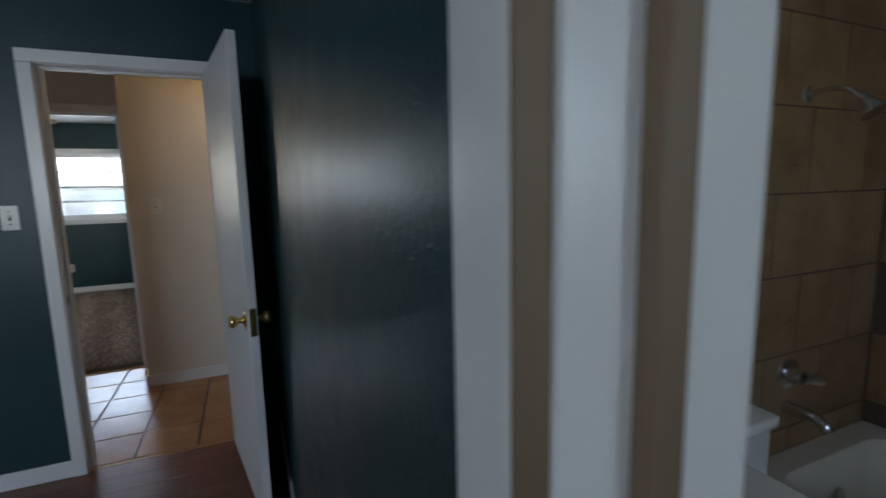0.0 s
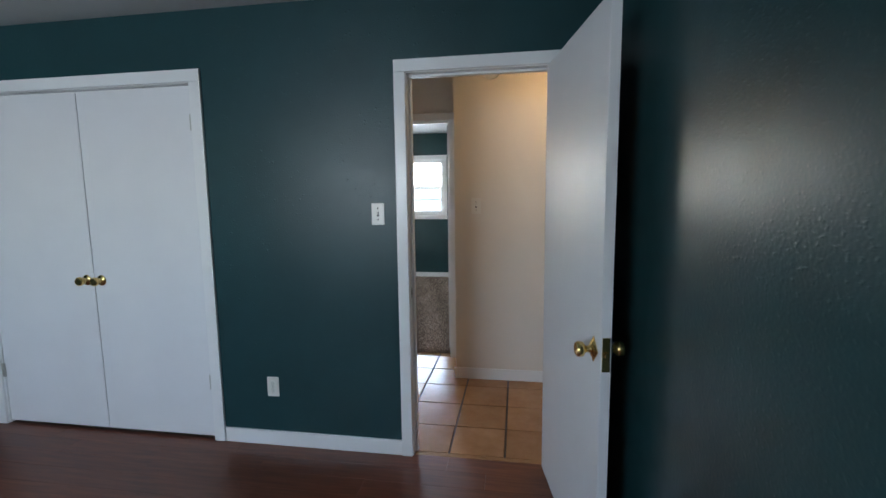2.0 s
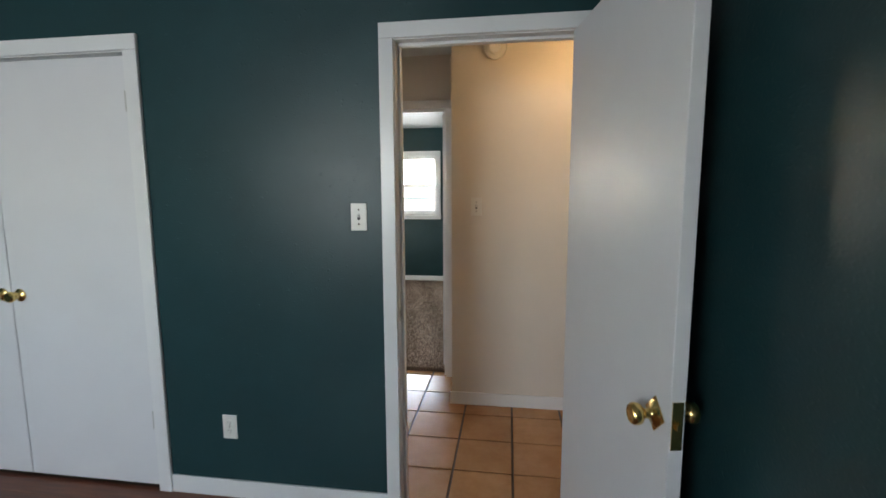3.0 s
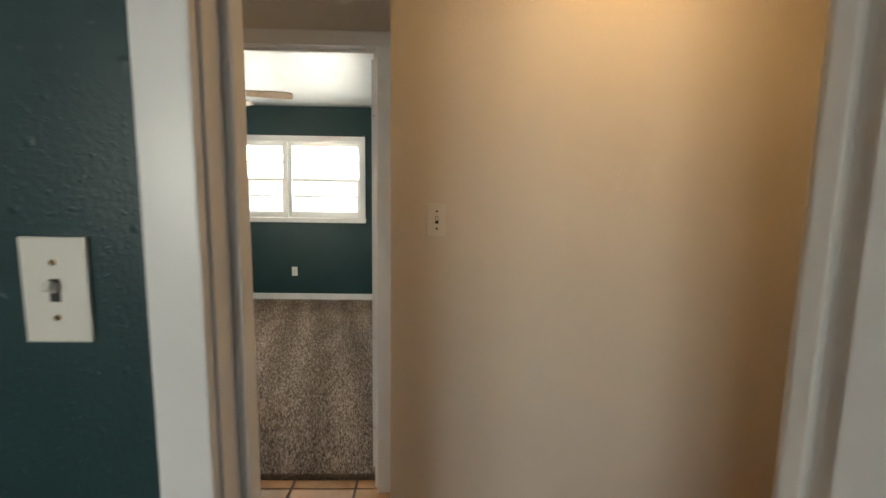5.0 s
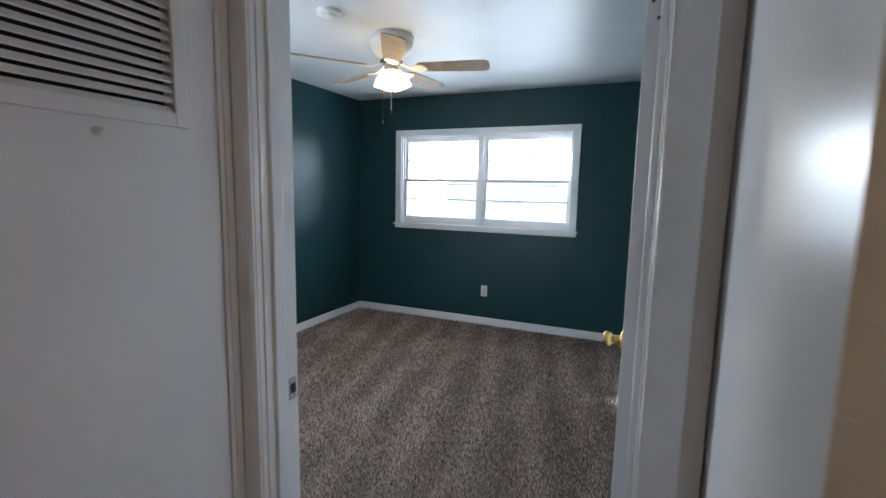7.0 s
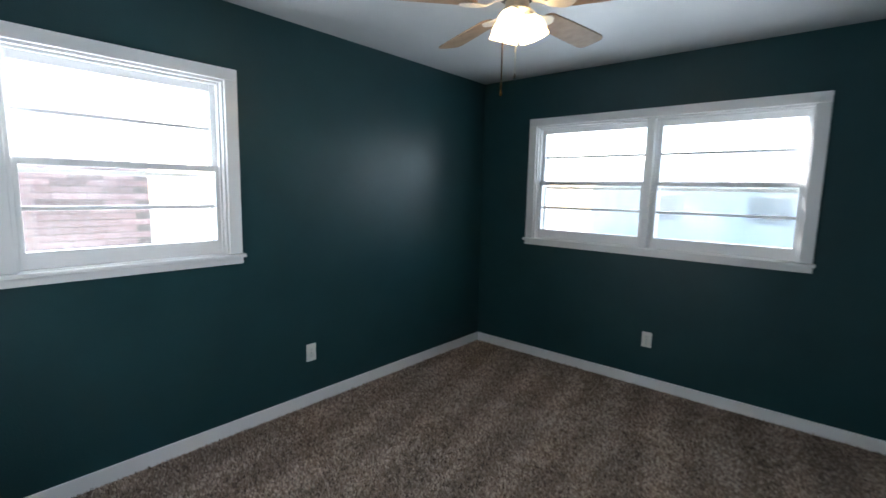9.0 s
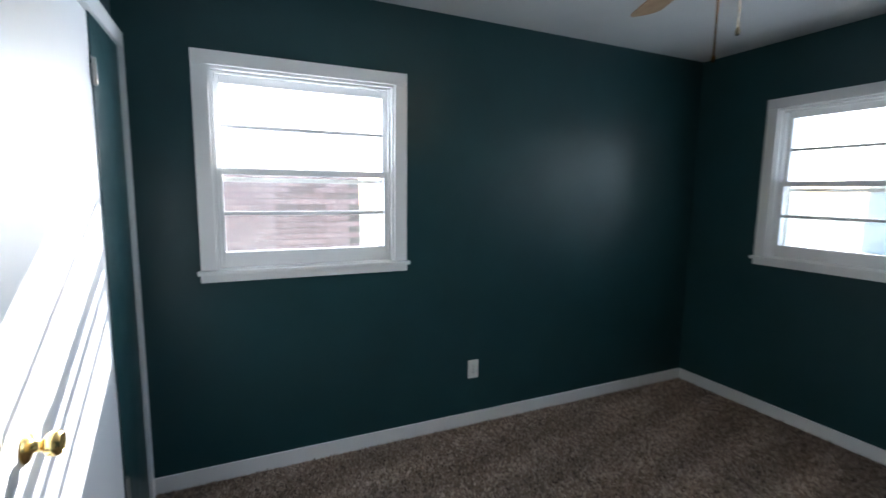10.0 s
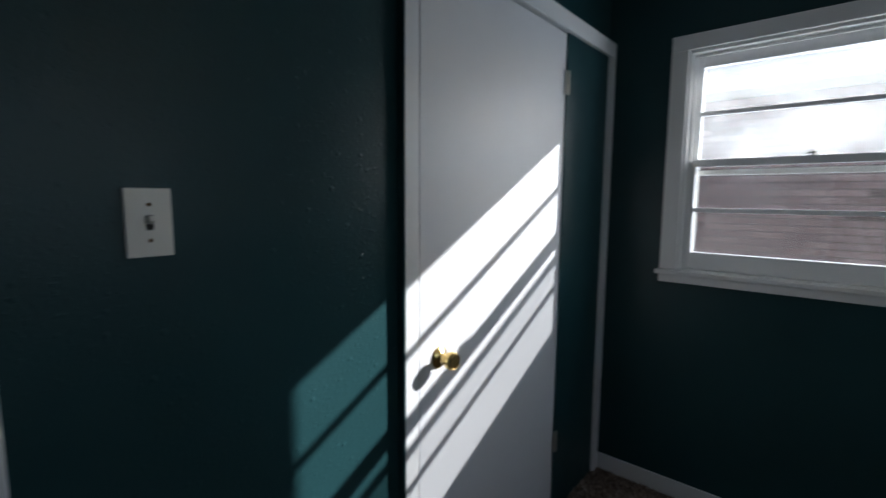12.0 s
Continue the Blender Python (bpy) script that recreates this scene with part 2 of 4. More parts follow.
LEAVES = leaf_material()
BARK = paint("bark", (0.12, 0.09, 0.07), 0.9, 0.3, 1.0)
GRASS = paint("lawn", (0.28, 0.27, 0.19), 0.95, 0.35, 1.0)

# ---- mesh helpers ----


def box(bm, x0, y0, z0, x1, y1, z1, bevel=0.0):
    vs = [bm.verts.new((x, y, z)) for x in (x0, x1) for y in (y0, y1) for z in (z0, z1)]
    fs = [bm.faces.new([vs[k] for k in q]) for q in ((0, 1, 3, 2), (4, 6, 7, 5), (0, 4, 5, 1), (2, 3, 7, 6), (0, 2, 6, 4), (1, 5, 7, 3))]
    if bevel:
        es = {e for f in fs for e in f.edges}
        bmesh.ops.bevel(bm, geom=list(es), offset=bevel, segments=2, affect="EDGES", profile=0.6)
    return vs


def boxed(*dims, bevel=0.0):
    bm = bmesh.new()
    box(bm, *dims, bevel=bevel)
    return bm


def lathe(profile, steps=24):
    """A turned shape about z from rows of (radius, height)."""
    bm = bmesh.new()
    rings = []
    for r, z in profile:
        rings.append([bm.verts.new((r * math.cos(2 * math.pi * k / steps), r * math.sin(2 * math.pi * k / steps), z)) for k in range(steps)])
    for a, b in zip(rings, rings[1:]):
        for k in range(steps):
            bm.faces.new((a[k], a[(k + 1) % steps], b[(k + 1) % steps], b[k]))
    for ring, flip in ((rings[0], True), (rings[-1], False)):
        if profile[0 if flip else -1][0] > 1e-4:
            bm.faces.new(list(reversed(ring)) if flip else ring)
    bmesh.ops.remove_doubles(bm, verts=bm.verts, dist=1e-5)
    return bm


def moved(bm, m):
    bmesh.ops.transform(bm, matrix=m, verts=bm.verts)
    return bm


def mesh_of(name, bm, *mats, smooth=False):
    bmesh.ops.recalc_face_normals(bm, faces=bm.faces)
    me = bpy.data.meshes.new(name)
    bm.to_mesh(me)
    bm.free()
    for m in mats:
        me.materials.append(m)
    if smooth:
        for p in me.polygons:
            p.use_smooth = True
        me.set_sharp_from_angle(angle=radians(40))
    return me


def part(name, bm, mat, parent, label="", smooth=False):
    ob = new(name, mesh_of(name, bm, mat, smooth=smooth))
    ob.parent = parent
    return tagged(ob, label)


def thing(name, m, label, category, group="", kind=""):
    ob = new(name)
    ob.empty_display_size = 0.1
    ob.matrix_world = m
    return tagged(ob, label, category, group, kind)


def solid(name, bm, mat, label, category, kind="structure", smooth=False, group=""):
    return tagged(new(name, mesh_of(name, bm, mat, smooth=smooth)), label, category, group, kind)


def wall(name, m, length, height, thick, openings, inner, outer, reveal, label):
    """A wall along local x with its room face at y = 0, going back to y = thick, with openings (x0, x1, z0, z1)."""
    xs = sorted({0.0, length, *[v for o in openings for v in o[:2]]})
    zs = sorted({0.0, height, *[v for o in openings for v in o[2:]]})
    bm = bmesh.new()
    made = {}

    def vert(x, y, z):
        key = (round(x, 5), y, round(z, 5))
        if key not in made:
            made[key] = bm.verts.new((x, y, z))
        return made[key]

    def hole(i, k):
        if not (0 <= i < len(xs) - 1 and 0 <= k < len(zs) - 1):
            return True
        cx, cz = (xs[i] + xs[i + 1]) / 2, (zs[k] + zs[k + 1]) / 2
        return any(o[0] < cx < o[1] and o[2] < cz < o[3] for o in openings)

    def quad(pts, index):
        bm.faces.new([vert(*p) for p in pts]).material_index = index

    for i in range(len(xs) - 1):
        for k in range(len(zs) - 1):
            if hole(i, k):
                continue
            x0, x1, z0, z1 = xs[i], xs[i + 1], zs[k], zs[k + 1]
            quad([(x0, 0, z0), (x1, 0, z0), (x1, 0, z1), (x0, 0, z1)], 0)
            quad([(x0, thick, z0), (x0, thick, z1), (x1, thick, z1), (x1, thick, z0)], 1)
            for di, dk, pts in ((-1, 0, [(x0, 0, z0), (x0, 0, z1), (x0, thick, z1), (x0, thick, z0)]), (1, 0, [(x1, 0, z0), (x1, thick, z0), (x1, thick, z1), (x1, 0, z1)]),
                                (0, -1, [(x0, 0, z0), (x0, thick, z0), (x1, thick, z0), (x1, 0, z0)]), (0, 1, [(x0, 0, z1), (x1, 0, z1), (x1, thick, z1), (x0, thick, z1)])):
                if hole(i + di, k + dk):
                    quad(pts, 2)
    ob = new(name, mesh_of(name, bm, inner, outer, reveal))
    ob.matrix_world = m
    return tagged(ob, label, "wall", kind="structure")


NORTH, SOUTH, EAST, WEST = 0, 180, -90, 90   # which way is outward, as a turn about z


def facing(x, y, turn):
    return pose(x, y, 0, 0, 0, turn)


# walls of the first bedroom
wall("wall_bedroom_north", facing(AX0, 0, NORTH), AX1 + 0.12 - AX0, H, 0.09, [(DA[0] - AX0, DA[1] - AX0, 0, 2.055), (-2.63 - AX0, -1.13 - AX0, 0, 2.065)], GREEN, WARM_WALL, WHITE,
     "dark green painted bedroom wall with rolled texture")
wall("wall_bedroom_east", facing(AX1, -0.002, EAST), -AY0, H, 0.115, [(2.607, 3.40, 0, 2.055)], GREEN, WARM_WALL, WHITE, "dark green glossy textured bedroom wall")
wall("wall_bedroom_south", facing(AX1 + 0.115, AY0, SOUTH), AX1 + 0.115 - AX0 + OUT, H, OUT, [(1.795, 3.595, 0.95, 2.03)], GREEN, PLASTER, WHITE, "dark green bedroom wall with a wide window")
wall("wall_bedroom_west", facing(AX0, AY0 + 0.002, WEST), -AY0 - 0.004, H, OUT, [], GREEN, PLASTER, WHITE, "plain dark green bedroom wall")
# hall walls
wall("wall_hall_south", facing(AX1 + 0.122, 0, NORTH), 2.2, H, 0.09, [], WARM_WALL, WARM_WALL, WHITE, "warm white hall wall")
wall("wall_hall_north", facing(HX, HY, NORTH), 3.2, H, RY + 0.1 - HY, [], WARM_WALL, GREEN, WHITE, "warm white hall wall lit by a warm lamp")
wall("wall_hall_east", facing(3.3, HY + 0.01, EAST), 1.0, H, 0.12, [], WARM_WALL, PLASTER, WHITE, "warm white end wall of the hall")
wall("wall_hall_west", facing(LX, 0.094, WEST), RY - 0.094 - 0.004, H, 0.12, [(0.97 - 0.094, 1.52 - 0.094, 0, 2.05)], WHITE, WARM_WALL, WHITE, "white hall wall round the louvred closet door")
# wall between hall and second bedroom: room side first
wall("wall_bedroom_two_south", facing(HX - 0.004, BY, SOUTH), HX - 0.004 - BX0 + OUT, H, BY - RY, [(HX - 0.004 - DB[1], HX - 0.004 - DB[0], 0, 2.055), (HX - 0.004 + 1.655, HX - 0.004 + 2.935, 0, 2.06)], GREEN, WARM_WALL, WHITE,
     "dark green textured wall with bedroom door and closet")
wall("wall_bedroom_two_north", facing(BX0 - OUT, BN, NORTH), BX1 - BX0 + OUT + 0.12, H, OUT, [(-2.435 - BX0 + OUT, -0.60 - BX0 + OUT, 1.055, 2.012)], GREEN, PLASTER, WHITE, "dark green wall with a double window")
wall("wall_bedroom_two_west", facing(BX0, BY + 0.002, WEST), BN - BY - 0.004, H, OUT, [(2.0 - BY - 0.002, 2.885 - BY - 0.002, 1.07, 2.02)], GREEN, PLASTER, WHITE, "dark green wall with a single window")
wall("wall_bedroom_two_east", facing(BX1, BN - 0.002, EAST), BN - BY - 0.004, H, 0.12, [], GREEN, PLASTER, WHITE, "plain dark green satin wall")
wall("wall_closet_west", facing(BX0, 0.002, WEST), RY - 0.004, H, OUT, [], WARM_WALL, PLASTER, WHITE, "plain outer wall behind the closets")
# bathroom walls
wall("wall_bath_north", facing(AX1 + 0.117, TN, NORTH), TX - AX1 - 0.117, H, 0.12, [], WARM_WALL, WARM_WALL, WHITE, "white bathroom wall")
wall("wall_bath_east", facing(TX, TN + 0.12, EAST), TN - TS + 0.24, H, 0.12, [], WARM_WALL, PLASTER, WHITE, "white bathroom wall")
wall("wall_bath_south", facing(TX, TS, SOUTH), TX - AX1 - 0.117, H, OUT, [(0.75, 1.45, 1.2, 1.9)], WARM_WALL, PLASTER, WHITE, "white bathroom wall with a small added window")

# ceilings
for nm, b in (("ceiling_bedroom", (AX0 - 0.1, AY0 - 0.1, H, AX1 + 0.06, 0.06, H + 0.1)), ("ceiling_hall", (BX0 - 0.1, 0.062, H, 3.4, RY + 0.1, H + 0.1)),
              ("ceiling_bedroom_two", (BX0 - 0.1, RY + 0.102, H, BX1 + 0.1, BN + 0.1, H + 0.1)), ("ceiling_bath", (AX1 + 0.062, TS - 0.1, H, TX + 0.1, 0.06, H + 0.1))):
    solid(nm, boxed(*b), CEILING, "white ceiling with knockdown texture", "ceiling")

# floors
floor_bed = solid("floor_bedroom", boxed(AX0 - 0.1, AY0 - 0.1, -0.12, AX1 + 0.03, 0.012, -0.008), DARK, "reddish brown laminate plank floor", "floor")
floor_hall = solid("floor_hall", boxed(BX0 - 0.1, 0.014, -0.12, 3.4, 1.636, -0.006), GROUT, "square terracotta tile floor with dark grout", "floor")
floor_carpet = solid("floor_carpet", boxed(BX0 - 0.1, 1.638, -0.12, BX1 + 0.1, BN + 0.1, 0.030), CARPET, "brown grey frieze carpet with vacuum marks", "carpet")
floor_bath = solid("floor_bath", boxed(AX1 + 0.032, TS - 0.1, -0.12, TX + 0.1, TN + 0.1, 0.0), BATH_TILE, "brown bathroom floor", "floor")


# ---- trim ----
def baseboard(x, y, turn, length, h=0.088, label="white painted wooden baseboard"):
    """Along local x, against a wall face at y = 0, standing out to -y."""
    bm = boxed(0, -0.012, 0.001, length, -0.0005, h, bevel=0.003)
    ob = solid("baseboard", bm, WHITE, label, "baseboard")
    ob.matrix_world = facing(x, y, turn)
    return ob


baseboard(-1.075, 0, NORTH, 1.075)
baseboard(AX0 + 0.012, 0, NORTH, -2.70 - AX0 - 0.012)
baseboard(AX1, -0.02, EAST, 2.54)
baseboard(AX1, -3.45, EAST, 1.04)
baseboard(AX1, AY0, SOUTH, AX1 - AX0)
baseboard(AX0, AY0 + 0.012, WEST, -AY0 - 0.024)
baseboard(HX - 0.012, HY, NORTH, 3.1)
b = baseboard(0, 0, NORTH, RY - HY - 0.018)
b.matrix_world = facing(HX, RY - 0.02, EAST) @ pose(RY - HY - 0.02, 0, 0, 0, 0, 180)
baseboard(3.3, HY, EAST, 0.98)
b = baseboard(0, 0, NORTH, 2.3)
b.matrix_world = facing(3.28, 0.09, SOUTH)
b = baseboard(0, 0, NORTH, 0.8)
b.matrix_world = facing(-0.03, 0.09, SOUTH)
b = baseboard(0, 0, NORTH, 0.8)
b.matrix_world = facing(LX, 0.11, WEST)
baseboard(BX0 + 0.012, BN, NORTH, BX1 - BX0 - 0.024, 0.112)
baseboard(BX0, BY + 0.02, WEST, BN - BY - 0.02, 0.112)
baseboard(BX1, BN, EAST, BN - BY - 0.02, 0.112)
baseboard(-0.86, BY, SOUTH, 0.748, 0.112)


def casing(parent, x0, x1, top, w, y0, y1, label=""):
    """Three flat boards with eased edges round an opening, on the plane between y0 and y1; rounded inner bead."""
    part("casing_side", boxed(x0 - w, y0, 0.001, x0, y1, top, bevel=0.004), WHITE, parent, label)
    part("casing_side", boxed(x1, y0, 0.001, x1 + w, y1, top, bevel=0.004), WHITE, parent, label)
    part("casing_head", boxed(x0 - w, y0, top + 0.0005, x1 + w, y1, top + w, bevel=0.004), WHITE, parent, label)


def jambs(parent, x0, x1, top, depth, stop_at, t=0.018, stop_w=0.035, y0=0.0, first_stop=True, stop_mat=WHITE):
    """Lining of a rough opening x0..x1: side jambs, head, and the stop that the leaf closes on."""
    e = 0.0015
    part("jamb", boxed(x0 + e, y0 - 0.001, 0.001, x0 + t, depth + 0.001, top - t, bevel=0.002), WHITE, parent)
    part("jamb", boxed(x1 - t, y0 - 0.001, 0.001, x1 - e, depth + 0.001, top - t, bevel=0.002), WHITE, parent)
    part("head_jamb", boxed(x0 + e, y0 - 0.001, top - t + 0.0005, x1 - e, depth + 0.001, top - e, bevel=0.002), WHITE, parent)
    s0, s1 = stop_at, stop_at + stop_w
    if first_stop:
        part("door_stop", boxed(x0 + t, s0, 0.001, x0 + t + 0.012, s1, top - t - 0.012, bevel=0.003), stop_mat, parent)
    part("door_stop", boxed(x1 - t - 0.012, s0, 0.001, x1 - t, s1, top - t - 0.012, bevel=0.003), stop_mat, parent)
    part("door_stop", boxed(x0 + t, s0, top - t - 0.012, x1 - t, s1, top - t, bevel=0.003), stop_mat, parent)


def knob(parent, x, y, z, turn, mat, plate=False, scale=1.0):
    """A turned knob with rose and neck on a face; its axis points along local -y before turn."""
    prof = [(0.0, 0.0), (0.031, 0.0), (0.032, 0.003), (0.027, 0.008), (0.016, 0.011), (0.012, 0.016), (0.0115, 0.027), (0.016, 0.032), (0.024, 0.038), (0.0265, 0.047), (0.026, 0.056), (0.021, 0.062), (0.0195, 0.0605), (0.0, 0.0615)]
    m = pose(x, y, z, 90, 0, 0)
    if turn:
        m = pose(x, y, z, -90, 0, 0)
    k = part("knob", moved(lathe([(r * scale, h * scale) for r, h in prof], 28), m), mat, parent, "turned brass knob", smooth=True)
    if plate:
        s = -1 if not turn else 1
        y0, y1 = sorted((y + s * 0.0005, y + s * 0.0035))
        part("backplate", moved(boxed(-0.032, y0 - y, -0.032, 0.032, y1 - y, 0.032, bevel=0.0015), pose(x, y, z, 0, 45, 0)), mat, k)
    return k


def hinge(parent, x, y, z, mat=STEEL, h=0.089):
    """Barrel with knuckles and a leaf plate."""
    bm = bmesh.new()
    for k in range(5):
        sub = lathe([(0.0055, z - h / 2 + k * h / 5 + 0.0006), (0.0062, z - h / 2 + k * h / 5 + 0.002), (0.0062, z - h / 2 + (k + 1) * h / 5 - 0.002), (0.0055, z - h / 2 + (k + 1) * h / 5 - 0.0006)], 12)
        me = bpy.data.meshes.new("tmp")
        moved(sub, pose(x, y, 0)).to_mesh(me)
        sub.free()
        bm.from_mesh(me)
        bpy.data.meshes.remove(me)
    box(bm, x - 0.016, y + 0.0015, z - h / 2, x + 0.016, y + 0.0045, z + h / 2)
    return part("hinge", bm, mat, parent, "painted steel butt hinge")


def screws(parent, pts, r=0.0036, mat=OLD_BRASS):
    for x, y, z in pts:
        part("screw", moved(lathe([(0, 0), (r, 0), (r * 0.8, 0.0012), (0, 0.0015)], 10), pose(x, y, z, 90, 0, 0)), mat, parent)


# door_1: first bedroom, swung open into the room against the east wall
d1 = thing("door_1", facing(0, 0, NORTH), "white flush bedroom door standing open with brass knob", "door", kind="structure")
casing(d1, DA[0] + 0.014, DA[1] - 0.014, 2.041, 0.06, -0.018, -0.0005)
jambs(d1, DA[0], DA[1], 2.055, 0.09, 0.04)
casing(d1, DA[0] + 0.014, DA[1] - 0.014, 2.041, 0.06, 0.0905, 0.103)
part("strike_hole", boxed(0.0596, 0.012, 0.902, 0.0606, 0.026, 0.928), DARK, part("strike_plate", boxed(0.0575, 0.008, 0.885, 0.0595, 0.030, 0.945), STEEL, d1))
leaf1 = part("leaf", boxed(0.0, -0.0355, 0.012, 0.805, -0.0005, 2.028, bevel=0.0025), DOOR_WHITE, d1, "white painted flush slab")
leaf1.matrix_local = Matrix.Translation((0.781, -0.02, 0)) @ pose(0, 0, 0, 0, 0, -80.3)
knob(leaf1, 0.742, -0.036, 0.908, False, BRASS, plate=True)
knob(leaf1, 0.742, 0.0, 0.908, True, BRASS, plate=True)
part("latch_plate", boxed(0.8045, -0.031, 0.850, 0.807, -0.005, 0.965, bevel=0.0008), BRASS, leaf1, "brass latch plate")
part("latch_bolt", boxed(0.807, -0.024, 0.900, 0.816, -0.012, 0.916, bevel=0.002), BRASS, leaf1)
for z in (0.25, 1.05, 1.82):
    hinge(leaf1, 0.0, -0.0005, z)

# door_2: second bedroom, swung open into it against its east wall
d2 = thing("door_2", facing(0, BY, SOUTH), "white flush bedroom door standing open with brass knob", "door", kind="structure")
casing(d2, -DB[1] + 0.014, -DB[0] - 0.014, 2.041, 0.062, -0.006, -0.0005)
jambs(d2, -DB[1], -DB[0], 2.055, BY - RY, 0.05)
dep = BY - RY
casing(d2, -DB[1] + 0.014, -DB[0] - 0.014, 2.041, 0.062, dep + 0.0005, dep + 0.018)
part("casing_bead", boxed(-DB[0] - 0.013, dep + 0.0185, 0.001, -DB[0] + 0.004, dep + 0.026, 2.04, bevel=0.003), WHITE, d2)
part("strike_hole", boxed(0.7818, 0.012, 0.902, 0.7829, 0.030, 0.928), DARK, part("strike_plate", boxed(0.783, 0.008, 0.885, 0.7855, 0.034, 0.945), STEEL, d2))
leaf2 = part("leaf", boxed(0.0, 0.0, 0.04, 0.812, 0.0355, 2.028, bevel=0.0025), DOOR_WHITE, d2, "white painted flush slab")
leaf2.matrix_local = Matrix.Translation((-0.043, -0.022, 0)) @ pose(0, 0, 0, 0, 0, -89.0)
knob(leaf2, 0.748, 0.0, 0.925, False, BRASS, scale=0.55)
knob(leaf2, 0.748, 0.036, 0.925, True, BRASS)
for z in (0.25, 1.78):
    hp = part("hinge_leaf", boxed(-0.0015, 0.006, z - 0.0445, -0.0002, 0.032, z + 0.0445), DOOR_WHITE, leaf2, "painted hinge plate")
    for dz, dy in ((-0.03, 0.014), (0.0, 0.024), (0.03, 0.014)):
        part("screw", moved(lathe([(0, 0), (0.0036, 0), (0.003, 0.001), (0, 0.0012)], 10), pose(-0.0015, dy, z + dz, 0, -90, 0)), OLD_BRASS, hp)
part("latch_plate", boxed(0.8115, 0.005, 0.895, 0.814, 0.031, 0.955, bevel=0.0008), BRASS, leaf2)
for z in (0.25, 1.82):
    hinge(leaf2, 0.0, -0.006, z)

# door_3: closet of the first bedroom, a closed pair
d3 = thing("door_3", facing(0, 0, NORTH), "closed pair of white flush closet doors with brass knobs", "door", kind="structure")
casing(d3, -2.63 + 0.014, -1.13 - 0.014, 2.051, 0.066, -0.018, -0.0005)
jambs(d3, -2.63, -1.13, 2.065, 0.09, 0.045)
for x0, x1, kx, hx in ((-1.877, -1.151, -1.83, -1.147), (-2.609, -1.883, -1.93, -2.613)):
    lf = part("leaf", boxed(x0, 0.006, 0.018, x1, 0.041, 2.029, bevel=0.002), DOOR_WHITE, d3, "white painted flush slab")
    knob(lf, kx, 0.006, 0.948, False, BRASS)
    for z in (0.355, 1.84):
        hinge(lf, hx, -0.0035, z)

# door_4: louvred closet in the hall
d4 = thing("door_4", facing(LX, 0, WEST), "closed white closet door with two louvred vents", "door", kind="structure")
part("casing_side", boxed(0.912, -0.016, 0.001, 0.978, -0.0005, 2.04, bevel=0.004), WHITE, d4)
part("casing_side", boxed(1.512, -0.016, 0.001, 1.5315, -0.0005, 2.04), WHITE, d4)
part("casing_head", boxed(0.912, -0.016, 2.0405, 1.5315, -0.0005, 2.10, bevel=0.004), WHITE, d4)
jambs(d4, 0.97, 1.52, 2.05, 0.12, 0.045, t=0.012, first_stop=False)
bm = bmesh.new()
VX0, VX1 = 1.098, 1.396
LX0, LX1, F0, F1 = 0.988, 1.494, -0.013, 0.021
VENTS = ((0.30, 0.60), (1.577, 1.815))
levels = [0.012, 0.30, 0.60, 1.577, 1.815, 2.034]
for k, (za, zb) in enumerate(zip(levels, levels[1:])):
    for xa, xb in (((LX0, VX0), (VX1, LX1)) if k in (1, 3) else ((LX0, LX1),)):
        box(bm, xa, F0, za, xb, F1, zb)
leaf4 = part("leaf", bm, DOOR_WHITE, d4, "white painted slab with vent openings")
for z0, z1 in VENTS:
    fr = bmesh.new()
    for b in ((VX0 - 0.024, F0 - 0.008, z0 - 0.024, VX0 + 0.004, F0 - 0.0005, z1 + 0.024), (VX1 - 0.004, F0 - 0.008, z0 - 0.024, VX1 + 0.024, F0 - 0.0005, z1 + 0.024),
              (VX0 + 0.004, F0 - 0.008, z0 - 0.024, VX1 - 0.004, F0 - 0.0005, z0 + 0.004), (VX0 + 0.004, F0 - 0.008, z1 - 0.004, VX1 - 0.004, F0 - 0.0005, z1 + 0.024)):
        box(fr, *b, bevel=0.0015)
    vent = part("vent", fr, DOOR_WHITE, leaf4, "white wooden louvre vent")
    count = round((z1 - z0) / 0.0198)
    for k in range(count):
        zc = z0 + (k + 0.5) * (z1 - z0) / count
        sl = moved(boxed(VX0 + 0.003, -0.0022, -0.0078, VX1 - 0.003, 0.0022, 0.0078, bevel=0.001), pose(0, F0 + 0.006, zc, -38 if z0 > 1 else -6, 0, 0))
        part("slat", sl, DOOR_WHITE, vent)
    # Dark sheet stands in for the shade behind the slats.
    part("vent_shade", boxed(VX0, F1 - 0.004, z0, VX1, F1 - 0.001, z1), DARK, vent)
# Near-black strips put the shade of the side gaps into colour.
part("gap_shade", boxed(0.983, 0.000, 0.012, 0.9875, F1, 2.034), DARK, d4, "dark strip for the shade in the gap beside the leaf")
part("gap_shade", boxed(1.4955, -0.002, 0.012, 1.5075, F1, 2.034), DARK, d4, "dark strip for the shade in the gap beside the leaf")
part("stop_strip", boxed(1.499, -0.014, 0.001, 1.5115, -0.003, 2.04, bevel=0.002), WHITE, d4)
knob(leaf4, 1.052, F0, 0.90, False, OLD_BRASS)
part("strike_lip", boxed(0.979, -0.0185, 0.872, 0.9865, -0.0135, 0.928, bevel=0.001), OLD_BRASS, d4)
for z in (0.585, 1.855):
    hinge(leaf4, 1.4965, -0.020, z, DOOR_WHITE)
